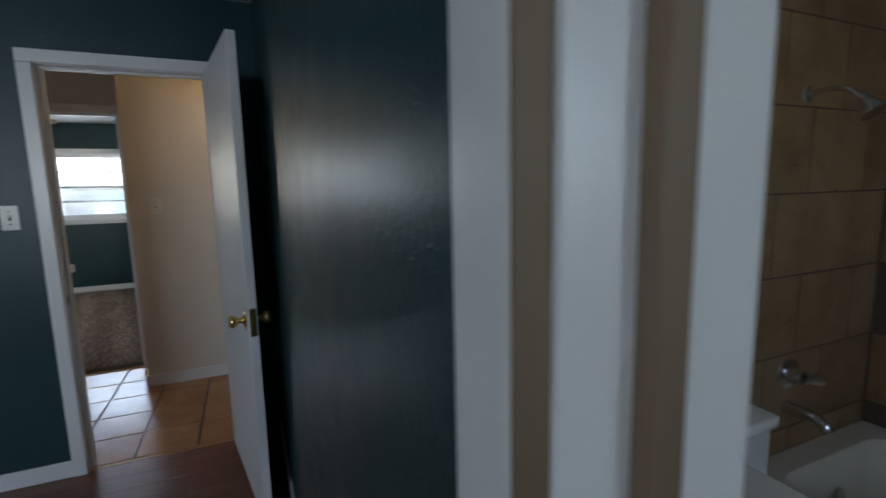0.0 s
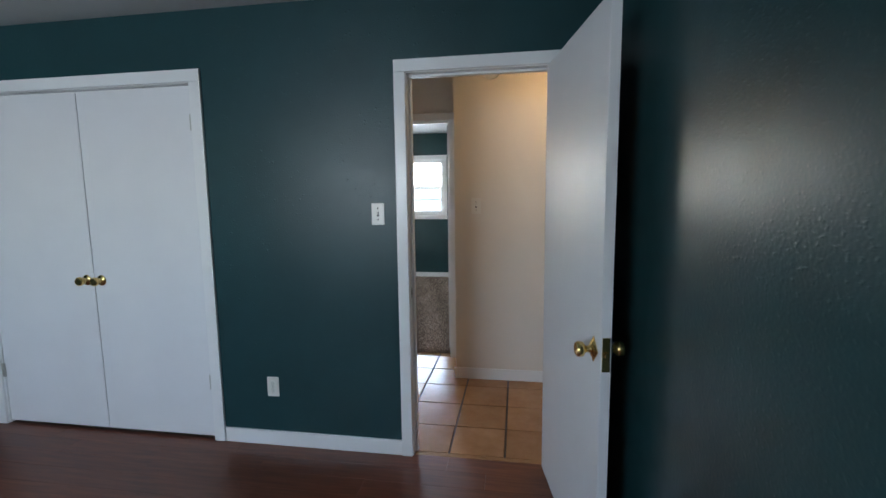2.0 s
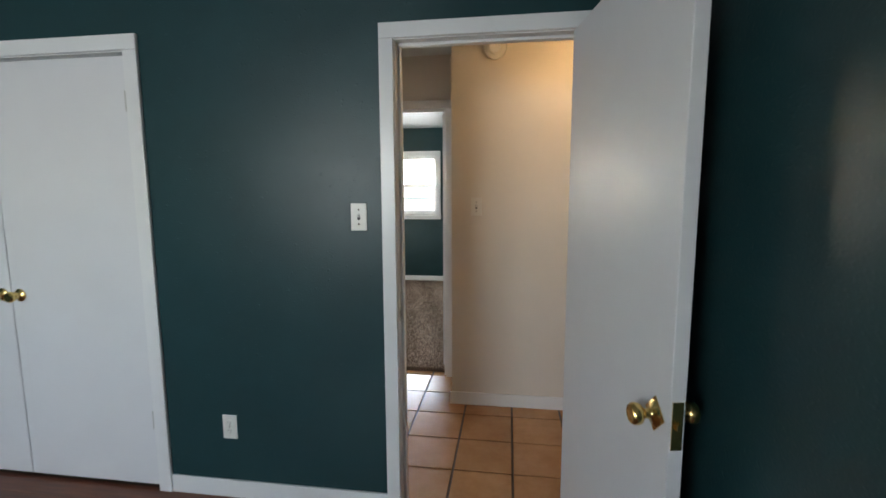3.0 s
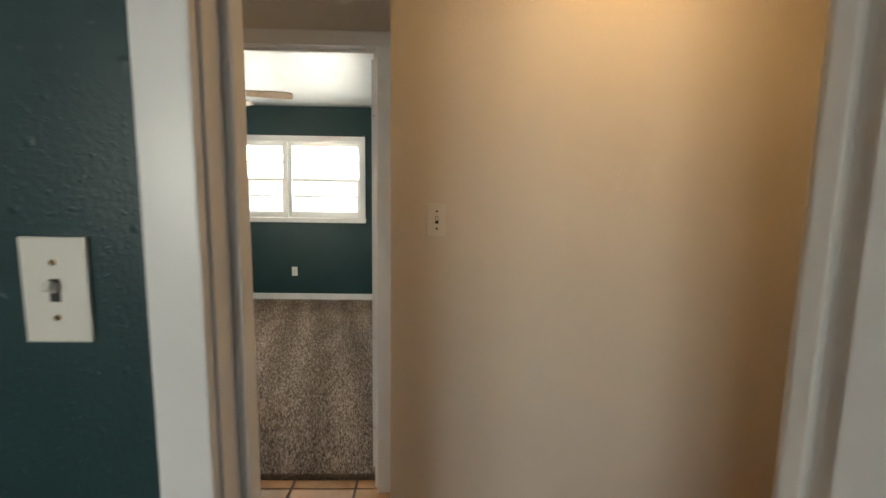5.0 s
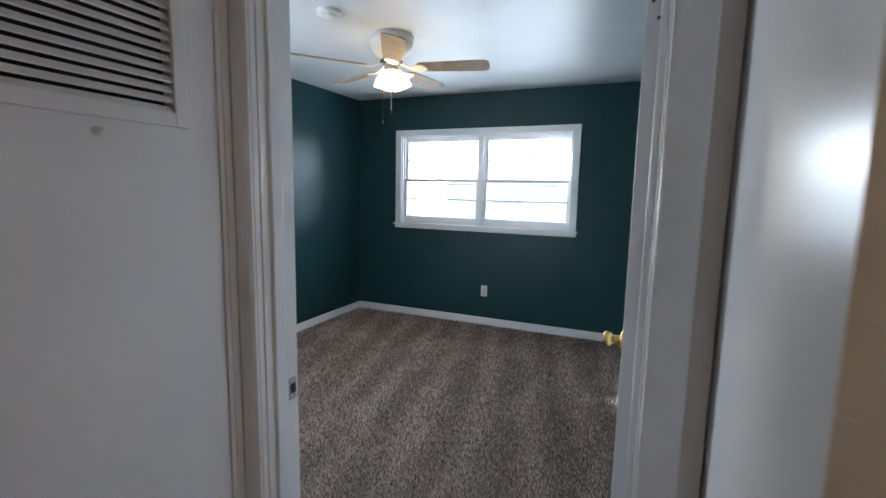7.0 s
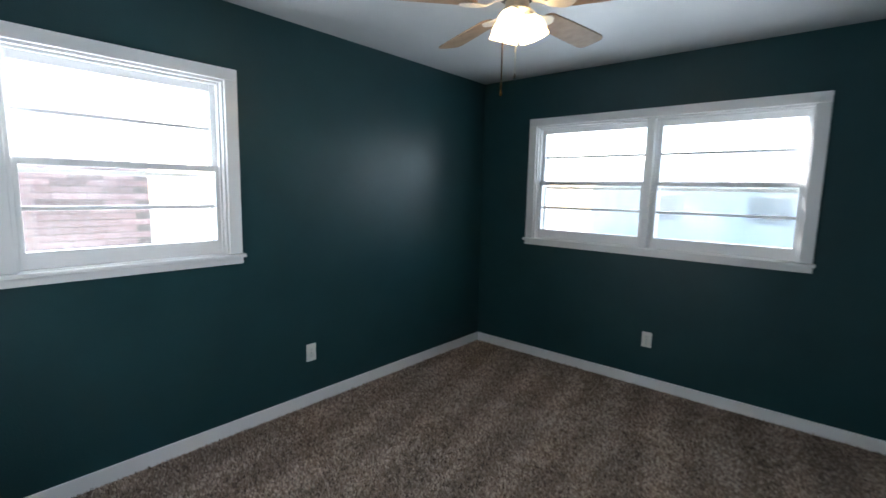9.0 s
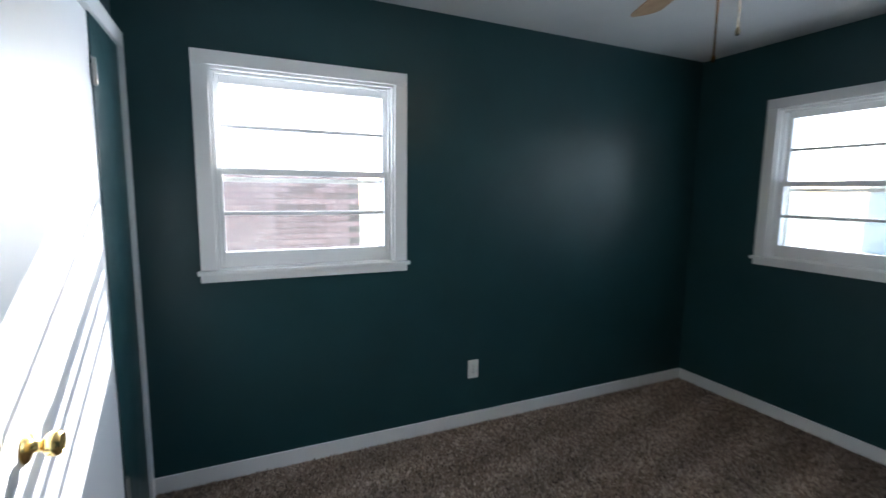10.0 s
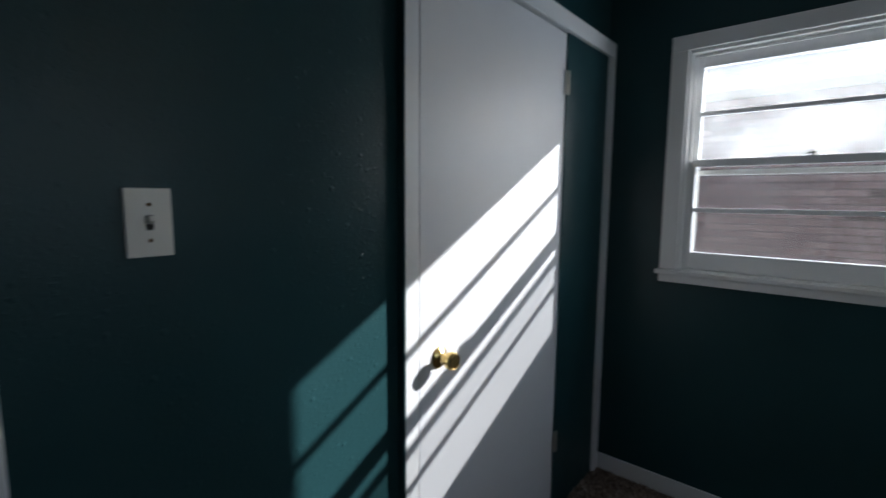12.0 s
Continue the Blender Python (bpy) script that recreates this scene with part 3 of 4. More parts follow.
part("coat_hook", moved(lathe([(0, 0), (0.006, 0), (0.006, 0.002), (0.003, 0.004), (0.003, 0.012), (0.0055, 0.015), (0.004, 0.019), (0, 0.02)], 12), pose(1.243, F0, 1.53, 90, 0, 0)), STEEL, leaf4)

# door_5: closet of the second bedroom, one white leaf beside a fixed green panel
d5 = thing("door_5", facing(0, BY, SOUTH), "closed white closet door beside a fixed green panel", "door", kind="structure")
part("casing_side", boxed(1.624, -0.027, 0.001, 1.676, -0.0005, 2.036, bevel=0.004), WHITE, d5)
part("casing_edge", boxed(1.6205, -0.0262, 0.001, 1.6238, -0.0005, 2.10), GREEN, d5, "dark green strip along the outer edge")
part("casing_side", boxed(2.922, -0.042, 0.001, 2.974, -0.0005, 2.036, bevel=0.004), WHITE, d5)
part("casing_head", boxed(1.624, -0.042, 2.0365, 2.974, -0.0005, 2.102, bevel=0.004), WHITE, d5)
jambs(d5, 1.655, 2.935, 2.06, 0.11, 0.06, t=0.02, y0=-0.023)
leaf5 = part("leaf", boxed(1.681, -0.025, 0.016, 2.503, 0.010, 2.028, bevel=0.002), DOOR_WHITE, d5, "white painted flush slab in low sun")
part("fixed_panel", boxed(2.510, -0.029, 0.006, 2.913, 0.011, 2.034, bevel=0.002), GREEN, d5, "dark green painted panel")
knob(leaf5, 1.762, -0.025, 0.935, False, BRASS)
for z in (0.365, 1.845):
    hinge(leaf5, 2.5065, -0.0365, z)

# door_6: bathroom doorway, its trim only
d6 = thing("door_6", facing(AX1, 0, EAST), "white painted bathroom doorway trim", "door frame", kind="structure")
casing(d6, 2.607 + 0.012, 3.40 - 0.012, 2.041, 0.05, -0.02, -0.0005)
# Stops and the casing's inner edge are brown, the other trim white.
jambs(d6, 2.607, 3.40, 2.055, 0.115, 0.036, stop_w=0.020, stop_mat=BROWN_TRIM)
part('casing_edge', boxed(2.6192, -0.0185, 0.001, 2.6212, -0.0015, 2.03), BROWN_TRIM, d6, 'brown edge of the casing')
casing(d6, 2.607 + 0.012, 3.40 - 0.012, 2.041, 0.05, 0.1155, 0.112)


# ---- windows ----
def sash(parent, x0, x1, z0, z1, y, bottom, top, side, lift=False, glass=GLASS):
    """One sash with a thin bar across its glass."""
    y1 = y + 0.032
    fr = bmesh.new()
    for b in ((x0, y, z0, x0 + side, y1, z1), (x1 - side, y, z0, x1, y1, z1), (x0 + side, y, z0, x1 - side, y1, z0 + bottom), (x0 + side, y, z1 - top, x1 - side, y1, z1)):
        box(fr, *b, bevel=0.002)
    s = part("sash", fr, WHITE, parent, "white wooden window sash")
    zm = (z0 + bottom + z1 - top) / 2
    part("glazing_bar", boxed(x0 + side, y + 0.006, zm - 0.009, x1 - side, y + 0.026, zm + 0.009, bevel=0.002), WHITE, s)
    for a, b in ((z0 + bottom, zm - 0.009), (zm + 0.009, z1 - top)):
        g = part("pane", boxed(x0 + side - 0.004, y + 0.014, a - 0.002, x1 - side + 0.004, y + 0.018, b + 0.002), glass, s)
        g.visible_shadow = False
    if lift:
        k = moved(lathe([(0, 0), (0.014, 0), (0.014, 0.004), (0.006, 0.006), (0.006, 0.012), (0.011, 0.014), (0.010, 0.018), (0, 0.019)], 14), pose((x0 + x1) / 2, y + 0.012, z1))
        box(k, (x0 + x1) / 2 - 0.028, y + 0.008, z1 + 0.008, (x0 + x1) / 2 + 0.004, y + 0.016, z1 + 0.0145, bevel=0.002)
        part("sash_lock", k, STEEL, s, "small metal sash lock")
    return s


def window(name, m, x0, x1, z0, z1, depth, lights, label, casing_w=0.068):
    """A hung window in the opening x0..x1, z0..z1 of a wall whose room face is y = 0; lights: how many side by side."""
    w = thing(name, m, label, "window", kind="structure")
    e, t = 0.0015, 0.016
    part("casing_side", boxed(x0 - casing_w + 0.006, -0.018, z0 + 0.018, x0 + 0.006, -0.0005, z1 - 0.004, bevel=0.003), WHITE, w)
    part("casing_side", boxed(x1 - 0.006, -0.018, z0 + 0.018, x1 + casing_w - 0.006, -0.0005, z1 - 0.004, bevel=0.003), WHITE, w)
    part("casing_head", boxed(x0 - casing_w + 0.006, -0.019, z1 - 0.0035, x1 + casing_w - 0.006, -0.0005, z1 + casing_w - 0.010, bevel=0.003), WHITE, w)
    part("window_sill", boxed(x0 - casing_w - 0.008, -0.038, z0 - 0.004, x1 + casing_w + 0.008, -0.0005, z0 + 0.016, bevel=0.004), WHITE, w)
    part("sill_board", boxed(x0 + e, 0.0, z0 + e, x1 - e, depth - 0.01, z0 + 0.018), WHITE, w)
    part("apron", boxed(x0 - casing_w + 0.004, -0.020, z0 - 0.040, x1 + casing_w - 0.004, -0.0005, z0 - 0.0045, bevel=0.003), WHITE, w)
    part("window_frame", boxed(x0 + e, 0.0, z0 + 0.018, x0 + t, depth - 0.01, z1 - t), WHITE, w)
    part("window_frame", boxed(x1 - t, 0.0, z0 + 0.018, x1 - e, depth - 0.01, z1 - t), WHITE, w)
    part("window_frame", boxed(x0 + e, 0.0, z1 - t, x1 - e, depth - 0.01, z1 - e), WHITE, w)
    mull = 0.052
    wide = (x1 - x0 - mull * (lights - 1)) / lights
    for k in range(lights):
        a = x0 + k * (wide + mull)
        b = a + wide
        if k:
            part("mullion", boxed(a - mull, -0.006, z0 + 0.018, a, depth - 0.012, z1 - t, bevel=0.003), WHITE, w)
        l0, l1 = (a + t if k == 0 else a + 0.001), (b - t if k == lights - 1 else b - 0.001)
        part("stop_bead", boxed(l0, 0.028, z0 + 0.018, l0 + 0.012, 0.040, z1 - t, bevel=0.003), WHITE, w)
        part("stop_bead", boxed(l1 - 0.012, 0.028, z0 + 0.018, l1, 0.040, z1 - t, bevel=0.003), WHITE, w)
        part("stop_bead", boxed(l0 + 0.012, 0.028, z1 - t - 0.014, l1 - 0.012, 0.040, z1 - t, bevel=0.003), WHITE, w)
        zm = (z0 + z1) / 2 + 0.02
        st = bmesh.new()
        d0, d1 = depth - 0.055, depth - 0.035
        for q in ((l0, d0, z0 + 0.019, l0 + 0.02, d1, z1 - t), (l1 - 0.02, d0, z0 + 0.019, l1, d1, z1 - t), (l0 + 0.02, d0, z0 + 0.019, l1 - 0.02, d1, z0 + 0.045),
                  (l0 + 0.02, d0, z1 - t - 0.022, l1 - 0.02, d1, z1 - t), (l0 + 0.02, d0, zm - 0.062, l1 - 0.02, d1, zm - 0.04)):
            box(st, *q)
        part("storm_frame", st, STEEL, w, "aluminium storm window frame")
        part("insect_screen", boxed(l0 + 0.012, d1 + 0.004, z0 + 0.03, l1 - 0.012, d1 + 0.005, zm - 0.015), NETTING, w, "grey insect netting over the lower half")
        sash(w, l0 + 0.001, l1 - 0.001, z0 + 0.019, zm, 0.042, 0.075, 0.030, 0.030, lift=True)
        sash(w, l0 + 0.001, l1 - 0.001, zm - 0.026, z1 - t - 0.001, 0.080, 0.030, 0.045, 0.030, glass=DUSTY_GLASS)
    return w


window("window_1", facing(BX0, 0, WEST), 2.0, 2.885, 1.07, 2.02, OUT, 1, "white painted wooden hung window on a green wall")
window("window_2", facing(0, BN, NORTH), -2.435, -0.60, 1.055, 2.012, OUT, 2, "white painted double hung window pair with sill")
window("window_3", facing(AX1 + 0.115, AY0, SOUTH), 1.795, 3.595, 0.95, 2.03, OUT, 2, "white painted wooden bedroom window pair")
# window_4 is out of view, added as an opening for the bathroom's light.
window("window_4", facing(0, TS, SOUTH), -2.25, -1.55, 1.2, 1.9, OUT, 1, "small unseen window added to light the bathroom")


# ---- switches and outlets ----
def plate(name, m, kind_of, label):
    """A cover plate on a wall face at y = 0, with its switch lever or sockets and screws."""
    p = thing(name, m, label, "switch" if kind_of == "switch" else "outlet")
    part("cover_plate", boxed(-0.035, -0.006, -0.0575, 0.035, -0.0003, 0.0575, bevel=0.0025), PLASTIC, p)
    if kind_of == "switch":
        part("lever_slot", boxed(-0.0055, -0.0066, -0.0125, 0.0055, -0.0058, 0.0125), DARK, p)
        part("lever", moved(boxed(-0.0042, -0.013, -0.005, 0.0042, 0.0, 0.005, bevel=0.001), pose(0, -0.006, 0.002, -25, 0, 0)), PLASTIC, p)
        screws(p, [(0, -0.006, 0.030), (0, -0.006, -0.030)])
    else:
        for z in (0.0195, -0.0195):
            face = part("socket", moved(lathe([(0, 0), (0.0165, 0), (0.0165, 0.0012), (0.0155, 0.002), (0, 0.002)], 20), pose(0, -0.006, z, 90, 0, 0)), PLASTIC, p)
            part("slot", boxed(-0.0075, -0.0088, z - 0.001, -0.0055, -0.0079, z + 0.008), DARK, face)
            part("slot", boxed(0.0055, -0.0088, z - 0.001, 0.0075, -0.0079, z + 0.007), DARK, face)
            part("slot", moved(lathe([(0, 0), (0.0024, 0), (0.0024, 0.0009), (0, 0.0009)], 10), pose(0, -0.0079, z - 0.008, 90, 0, 0)), DARK, face)
        screws(p, [(0, -0.006, 0)])
    return p


def on_wall(x, y, z, turn):
    return pose(x, y, z, 0, 0, turn)


plate("light_switch", on_wall(-0.108, 0, 1.334, NORTH), "switch", "ivory toggle light switch on dark green wall")
plate("light_switch", on_wall(0.309, HY, 1.342, NORTH), "switch", "white toggle light switch on warm hall wall")
plate("light_switch", on_wall(-1.05, BY, 1.353, SOUTH), "switch", "ivory toggle light switch on shaded green wall")
plate("wall_outlet", on_wall(-0.76, 0, 0.352, NORTH), "outlet", "white duplex outlet low on a green wall")
plate("wall_outlet", on_wall(-1.436, BN, 0.395, NORTH), "outlet", "white duplex outlet below the double window")
plate("wall_outlet", on_wall(BX0, 3.385, 0.388, WEST), "outlet", "white duplex outlet low on a green wall")

# round alarm high on the hall wall and on the bedroom ceiling
alarm_prof = [(0, 0), (0.07, 0), (0.071, 0.012), (0.066, 0.02), (0.045, 0.024), (0.043, 0.03), (0.036, 0.034), (0, 0.035)]
a = thing("smoke_alarm", pose(0.42, HY, 2.315, 90, 0, 0), "round white alarm high on the hall wall", "smoke alarm")
part("housing", lathe(alarm_prof, 32), PLASTIC, a, smooth=True)
part("sounder_ring", lathe([(0.028, 0.0352), (0.034, 0.0352), (0.033, 0.038), (0.029, 0.038)], 24), WHITE, a, smooth=True)
b = thing("smoke_alarm", pose(-1.66, 2.96, H, 180, 0, 0), "round white alarm on the bedroom ceiling", "smoke alarm")
part("housing", lathe(alarm_prof, 32), PLASTIC, b, smooth=True)
th = thing("thermostat", pose(1.70, HY, 1.31), "small beige thermostat on the hall wall", "thermostat")
part("case", boxed(-0.05, -0.03, -0.04, 0.05, -0.0003, 0.04, bevel=0.006), PLASTIC, th)
part("dial", moved(lathe([(0, 0), (0.022, 0), (0.021, 0.004), (0, 0.005)], 20), pose(0, -0.03, 0, 90, 0, 0)), STEEL, th, smooth=True)
bell = thing("door_chime", pose(1.69, HY, 1.83), "beige door chime box on the hall wall", "door chime")
part("case", boxed(-0.08, -0.045, -0.06, 0.08, -0.0003, 0.06, bevel=0.008), PLASTIC, bell)
part("grille", boxed(-0.06, -0.047, -0.03, 0.06, -0.0455, 0.03), DARK, bell)


# ---- ceiling fan ----
def ceiling_fan(x, y, first):
    f = thing("ceiling_fan", pose(x, y, H), "white ceiling fan with wooden blades and lit glass shades", "ceiling fan")
    part("motor_housing", lathe([(0, -0.0005), (0.143, -0.0005), (0.147, -0.006), (0.147, -0.026), (0.143, -0.031), (0.1395, -0.033), (0.1395, -0.038), (0.143, -0.041), (0.141, -0.058), (0.132, -0.080),
                                 (0.115, -0.104), (0.094, -0.124), (0.074, -0.138), (0.060, -0.143), (0, -0.143)], 48), PLASTIC, f, "white enamelled bowl-shaped motor housing", smooth=True)
    part("flywheel", lathe([(0, -0.1435), (0.062, -0.1435), (0.072, -0.149), (0.072, -0.166), (0.060, -0.172), (0, -0.172)], 32), DARK, f, "dark rubber flywheel", smooth=True)
    part("switch_cup", lathe([(0, -0.1725), (0.044, -0.1725), (0.049, -0.178), (0.049, -0.202), (0.052, -0.206), (0.058, -0.209), (0.058, -0.216), (0.046, -0.224), (0.028, -0.232), (0.014, -0.236), (0, -0.237)], 32), STEEL, f, "brushed metal switch cup", smooth=True)
    for k in range(5):
        turn = pose(0, 0, 0, 0, 0, first + 72 * k)
        tilt = turn @ pose(0, 0, -0.195, -12, 0, 0)
        bm = bmesh.new()
        rows = [(0.172, 0.0), (0.174, 0.030), (0.184, 0.046), (0.205, 0.055), (0.34, 0.062), (0.50, 0.067), (0.600, 0.068), (0.624, 0.063), (0.638, 0.050), (0.643, 0.028), (0.644, 0.0)]
        edge = [(r, w) for r, w in rows] + [(r, -w) for r, w in reversed(rows[1:-1])]
        low = [bm.verts.new((r, w, -0.003)) for r, w in edge]
        high = [bm.verts.new((r, w, 0.003)) for r, w in edge]
        bm.faces.new(low), bm.faces.new(list(reversed(high)))
        for i in range(len(edge)):
            j = (i + 1) % len(edge)
            bm.faces.new((low[i], high[i], high[j], low[j]))
        blade = part("blade", moved(bm, tilt), BLADE, f, "light wood blade")
        arm = bmesh.new()
        spine = [(0.060, 0.016, 0.020), (0.095, 0.012, 0.010), (0.130, 0.014, -0.008), (0.165, 0.036, -0.0095), (0.190, 0.047, -0.0085), (0.215, 0.040, -0.0085), (0.240, 0.018, -0.0085)]
        rims = [[arm.verts.new(p) for p in ((q, -h, z - 0.0025), (q, h, z - 0.0025), (q, h, z + 0.0025), (q, -h, z + 0.0025))] for q, h, z in spine]
        for p, q in zip(rims, rims[1:]):
            for i in range(4):
                arm.faces.new((p[i], p[(i + 1) % 4], q[(i + 1) % 4], q[i]))
        arm.faces.new(rims[0]), arm.faces.new(list(reversed(rims[-1])))
        part("blade_arm", moved(arm, tilt), PLASTIC, blade, "white curved blade iron")
    for k in range(3):
        turn = pose(0, 0, -0.205, 0, 0, 45 + 120 * k)
        tip = turn @ pose(0.036, 0, 0, 0, -21, 0) @ Matrix.Scale(1.2, 4)
        part("lamp_arm", moved(lathe([(0.010, 0.012), (0.011, -0.012), (0.020, -0.015), (0.022, -0.032), (0, -0.032)], 20), tip), PLASTIC, f, smooth=True)
        rim = [(0.0215, -0.026), (0.029, -0.031), (0.040, -0.042), (0.047, -0.057), (0.0495, -0.075), (0.0495, -0.090), (0.0525, -0.101), (0.0505, -0.1015), (0.0475, -0.090), (0.0475, -0.075), (0.045, -0.058), (0.038, -0.0435), (0.027, -0.033), (0.0, -0.030)]
        sh = part("shade", moved(lathe(rim, 32), tip), SHADE_GLOW, f, "lit frosted glass bell shade", smooth=True)
        part("bulb", moved(lathe([(0, -0.045), (0.012, -0.047), (0.014, -0.06), (0.022, -0.076), (0.020, -0.088), (0.010, -0.096), (0, -0.098)], 16), tip), BULB_GLOW, sh, smooth=True)
    for x0, y0, end, mat in ((-0.035, -0.045, -0.535, OLD_BRASS), (-0.005, 0.01, -0.460, STEEL)):
        ch = bmesh.new()
        z = -0.235
        while z > end:
            box(ch, x0 - 0.0024, y0 - 0.0024, z - 0.0034, x0 + 0.0024, y0 + 0.0024, z)
            z -= 0.0042
        c = part("pull_chain", ch, mat, f)
        part("chain_pull", moved(lathe([(0, 0), (0.003, -0.001), (0.0065, -0.012), (0.006, -0.022), (0, -0.026)], 12), pose(x0, y0, end)), OLD_BRASS if end < -0.5 else DARK, c, smooth=True)
    return f


ceiling_fan(-1.545, 3.46, 13)

# hall lamp, round the corner of the view
lamp = thing("hall_ceiling_light", pose(0.93, 0.62, H), "warm lit dome lamp on the hall ceiling", "ceiling light")
part("base", lathe([(0, -0.0005), (0.15, -0.0005), (0.155, -0.02), (0.14, -0.03), (0, -0.03)], 32), WHITE, lamp, smooth=True)
part("shade", lathe([(0.135, -0.0305), (0.13, -0.055), (0.10, -0.085), (0.05, -0.10), (0, -0.103)], 32), HALL_GLOW, lamp, "lit warm glass dome", smooth=True)

# ---- bathroom ----
tub = thing("bathtub", pose(2.31, TS + 0.5, 0), "cream enamel bathtub in a tiled alcove", "bathtub")
TL, TW, TH = TN - 0.016 - (TS + 0.5), TX - 0.016 - 2.31, 0.47
bm = bmesh.new()
outer = [(0, 0), (TW, 0), (TW, TL), (0, TL)]


def ring(bm, x0, y0, x1, y1, r, z, n=6):
    pts = []
    for cx, cy, a in ((x1 - r, y1 - r, 0), (x0 + r, y1 - r, 90), (x0 + r, y0 + r, 180), (x1 - r, y0 + r, 270)):
        for k in range(n + 1):
            t = radians(a + 90 * k / n)
            pts.append(bm.verts.new((cx + r * math.cos(t), cy + r * math.sin(t), z)))
    return pts


rs = [ring(bm, 0, 0, TW, TL, 0.01, 0.0), ring(bm, 0, 0, TW, TL, 0.01, TH - 0.02), ring(bm, 0.006, 0.006, TW - 0.006, TL - 0.006, 0.02, TH), ring(bm, 0.07, 0.09, TW - 0.06, TL - 0.09, 0.12, TH),
      ring(bm, 0.085, 0.11, TW - 0.075, TL - 0.105, 0.12, TH - 0.03), ring(bm, 0.14, 0.25, TW - 0.13, TL - 0.15, 0.14, 0.12), ring(bm, 0.2, 0.32, TW - 0.19, TL - 0.22, 0.1, 0.1)]
for a, b in zip(rs, rs[1:]):
    for k in range(len(a)):
        j = (k + 1) % len(a)
        bm.faces.new((a[k], a[j], b[j], b[k]))
bm.faces.new(rs[-1])
part("basin", bm, TUB, tub, smooth=True)
part("overflow_plate", moved(lathe([(0, 0), (0.034, 0), (0.034, 0.004), (0.026, 0.009), (0, 0.010)], 20), pose(TW / 2, TL - 0.128, 0.34, 90, 0, 0)), CHROME, tub, "chrome overflow plate", smooth=True)


def pipe(pts, r, steps=12):
    """A round tube along points."""
    bm = bmesh.new()
    rings = []
    for i, p in enumerate(pts):
        a, b = Vector(pts[max(0, i - 1)]), Vector(pts[min(len(pts) - 1, i + 1)])
        q = (b - a).to_track_quat("Z", "Y")
        rr = r[i] if isinstance(r, (list, tuple)) else r
        rings.append([bm.verts.new(Vector(p) + q @ Vector((rr * math.cos(2 * math.pi * k / steps), rr * math.sin(2 * math.pi * k / steps), 0))) for k in range(steps)])
    for a, b in zip(rings, rings[1:]):
        for k in range(steps):
            bm.faces.new((a[k], a[(k + 1) % steps], b[(k + 1) % steps], b[k]))
    bm.faces.new(list(reversed(rings[0]))), bm.faces.new(rings[-1])
    return bm


TF = TN - 0.0165
shower = thing("shower_head", pose(2.585, TF, 1.70), "chrome shower arm and head on tiled wall", "shower head")
part("flange", moved(lathe([(0, 0), (0.028, 0), (0.026, 0.006), (0.012, 0.010), (0, 0.010)], 20), pose(0, 0, 0, 90, 0, 0)), CHROME, shower, smooth=True)
part("arm", pipe([(0, -0.008, 0), (0, -0.06, 0.008), (0, -0.11, -0.004), (0, -0.145, -0.035)], 0.009), CHROME, shower, smooth=True)
part("head", moved(lathe([(0, 0.02), (0.013, 0.018), (0.015, 0.0), (0.034, -0.035), (0.036, -0.045), (0, -0.047)], 24), pose(0, -0.152, -0.045, -35, 0, 0)), CHROME, shower, smooth=True)
tap = thing("tub_faucet", pose(2.60, TF, 0.76), "chrome tub faucet with lever handle", "faucet")
part("escutcheon", moved(lathe([(0, 0), (0.055, 0), (0.053, 0.006), (0.03, 0.012), (0.024, 0.05), (0, 0.052)], 24), pose(0, 0, 0, 90, 0, 0)), CHROME, tap, smooth=True)
part("handle", pipe([(0, -0.05, 0), (0.02, -0.062, -0.002), (0.06, -0.07, -0.006)], [0.018, 0.016, 0.022]), CHROME, tap, smooth=True)
part("spout", moved(pipe([(0, 0, 0), (0, -0.09, -0.002), (0, -0.125, -0.012), (0, -0.13, -0.03)], [0.024, 0.022, 0.02, 0.018]), pose(0, 0, -0.12)), CHROME, tap, smooth=True)

toilet = thing("toilet", pose(2.0, TN, 0), "white porcelain toilet beside the tub", "toilet")
part("tank", boxed(-0.22, -0.2, 0.40, 0.22, -0.012, 0.745, bevel=0.02), PORCELAIN, toilet, smooth=True)
part("tank_lid", boxed(-0.23, -0.212, 0.746, 0.23, -0.004, 0.782, bevel=0.012), PORCELAIN, toilet, smooth=True)
bowl = lathe([(0.10, 0.0), (0.12, 0.02), (0.10, 0.15), (0.14, 0.28), (0.185, 0.36), (0.19, 0.385), (0.15, 0.39), (0.12, 0.30), (0, 0.22)], 28)
bmesh.ops.scale(bowl, vec=(1, 1.28, 1), verts=bowl.verts)
part("bowl", moved(bowl, pose(0, -0.44, 0)), PORCELAIN, toilet, smooth=True)
lid = lathe([(0, 0.392), (0.188, 0.392), (0.192, 0.402), (0.185, 0.415), (0, 0.418)], 28)
bmesh.ops.scale(lid, vec=(1, 1.28, 1), verts=lid.verts)
part("seat_lid", moved(lid, pose(0, -0.44, 0)), PORCELAIN, toilet, smooth=True)
part("pedestal_back", boxed(-0.10, -0.32, 0.0, 0.10, -0.05, 0.40, bevel=0.02), PORCELAIN, toilet, smooth=True)

van = thing("vanity_cabinet", pose(AX1 + 0.125, TN, 0), "white bathroom vanity cabinet", "cabinet")
part("body", boxed(0, -0.42, 0.001, 0.72, -0.004, 0.78, bevel=0.003), WHITE, van)
part("door", boxed(0.03, -0.44, 0.1, 0.355, -0.4205, 0.74, bevel=0.004), WHITE, van)
part("door", boxed(0.365, -0.44, 0.1, 0.69, -0.4205, 0.74, bevel=0.004), WHITE, van)
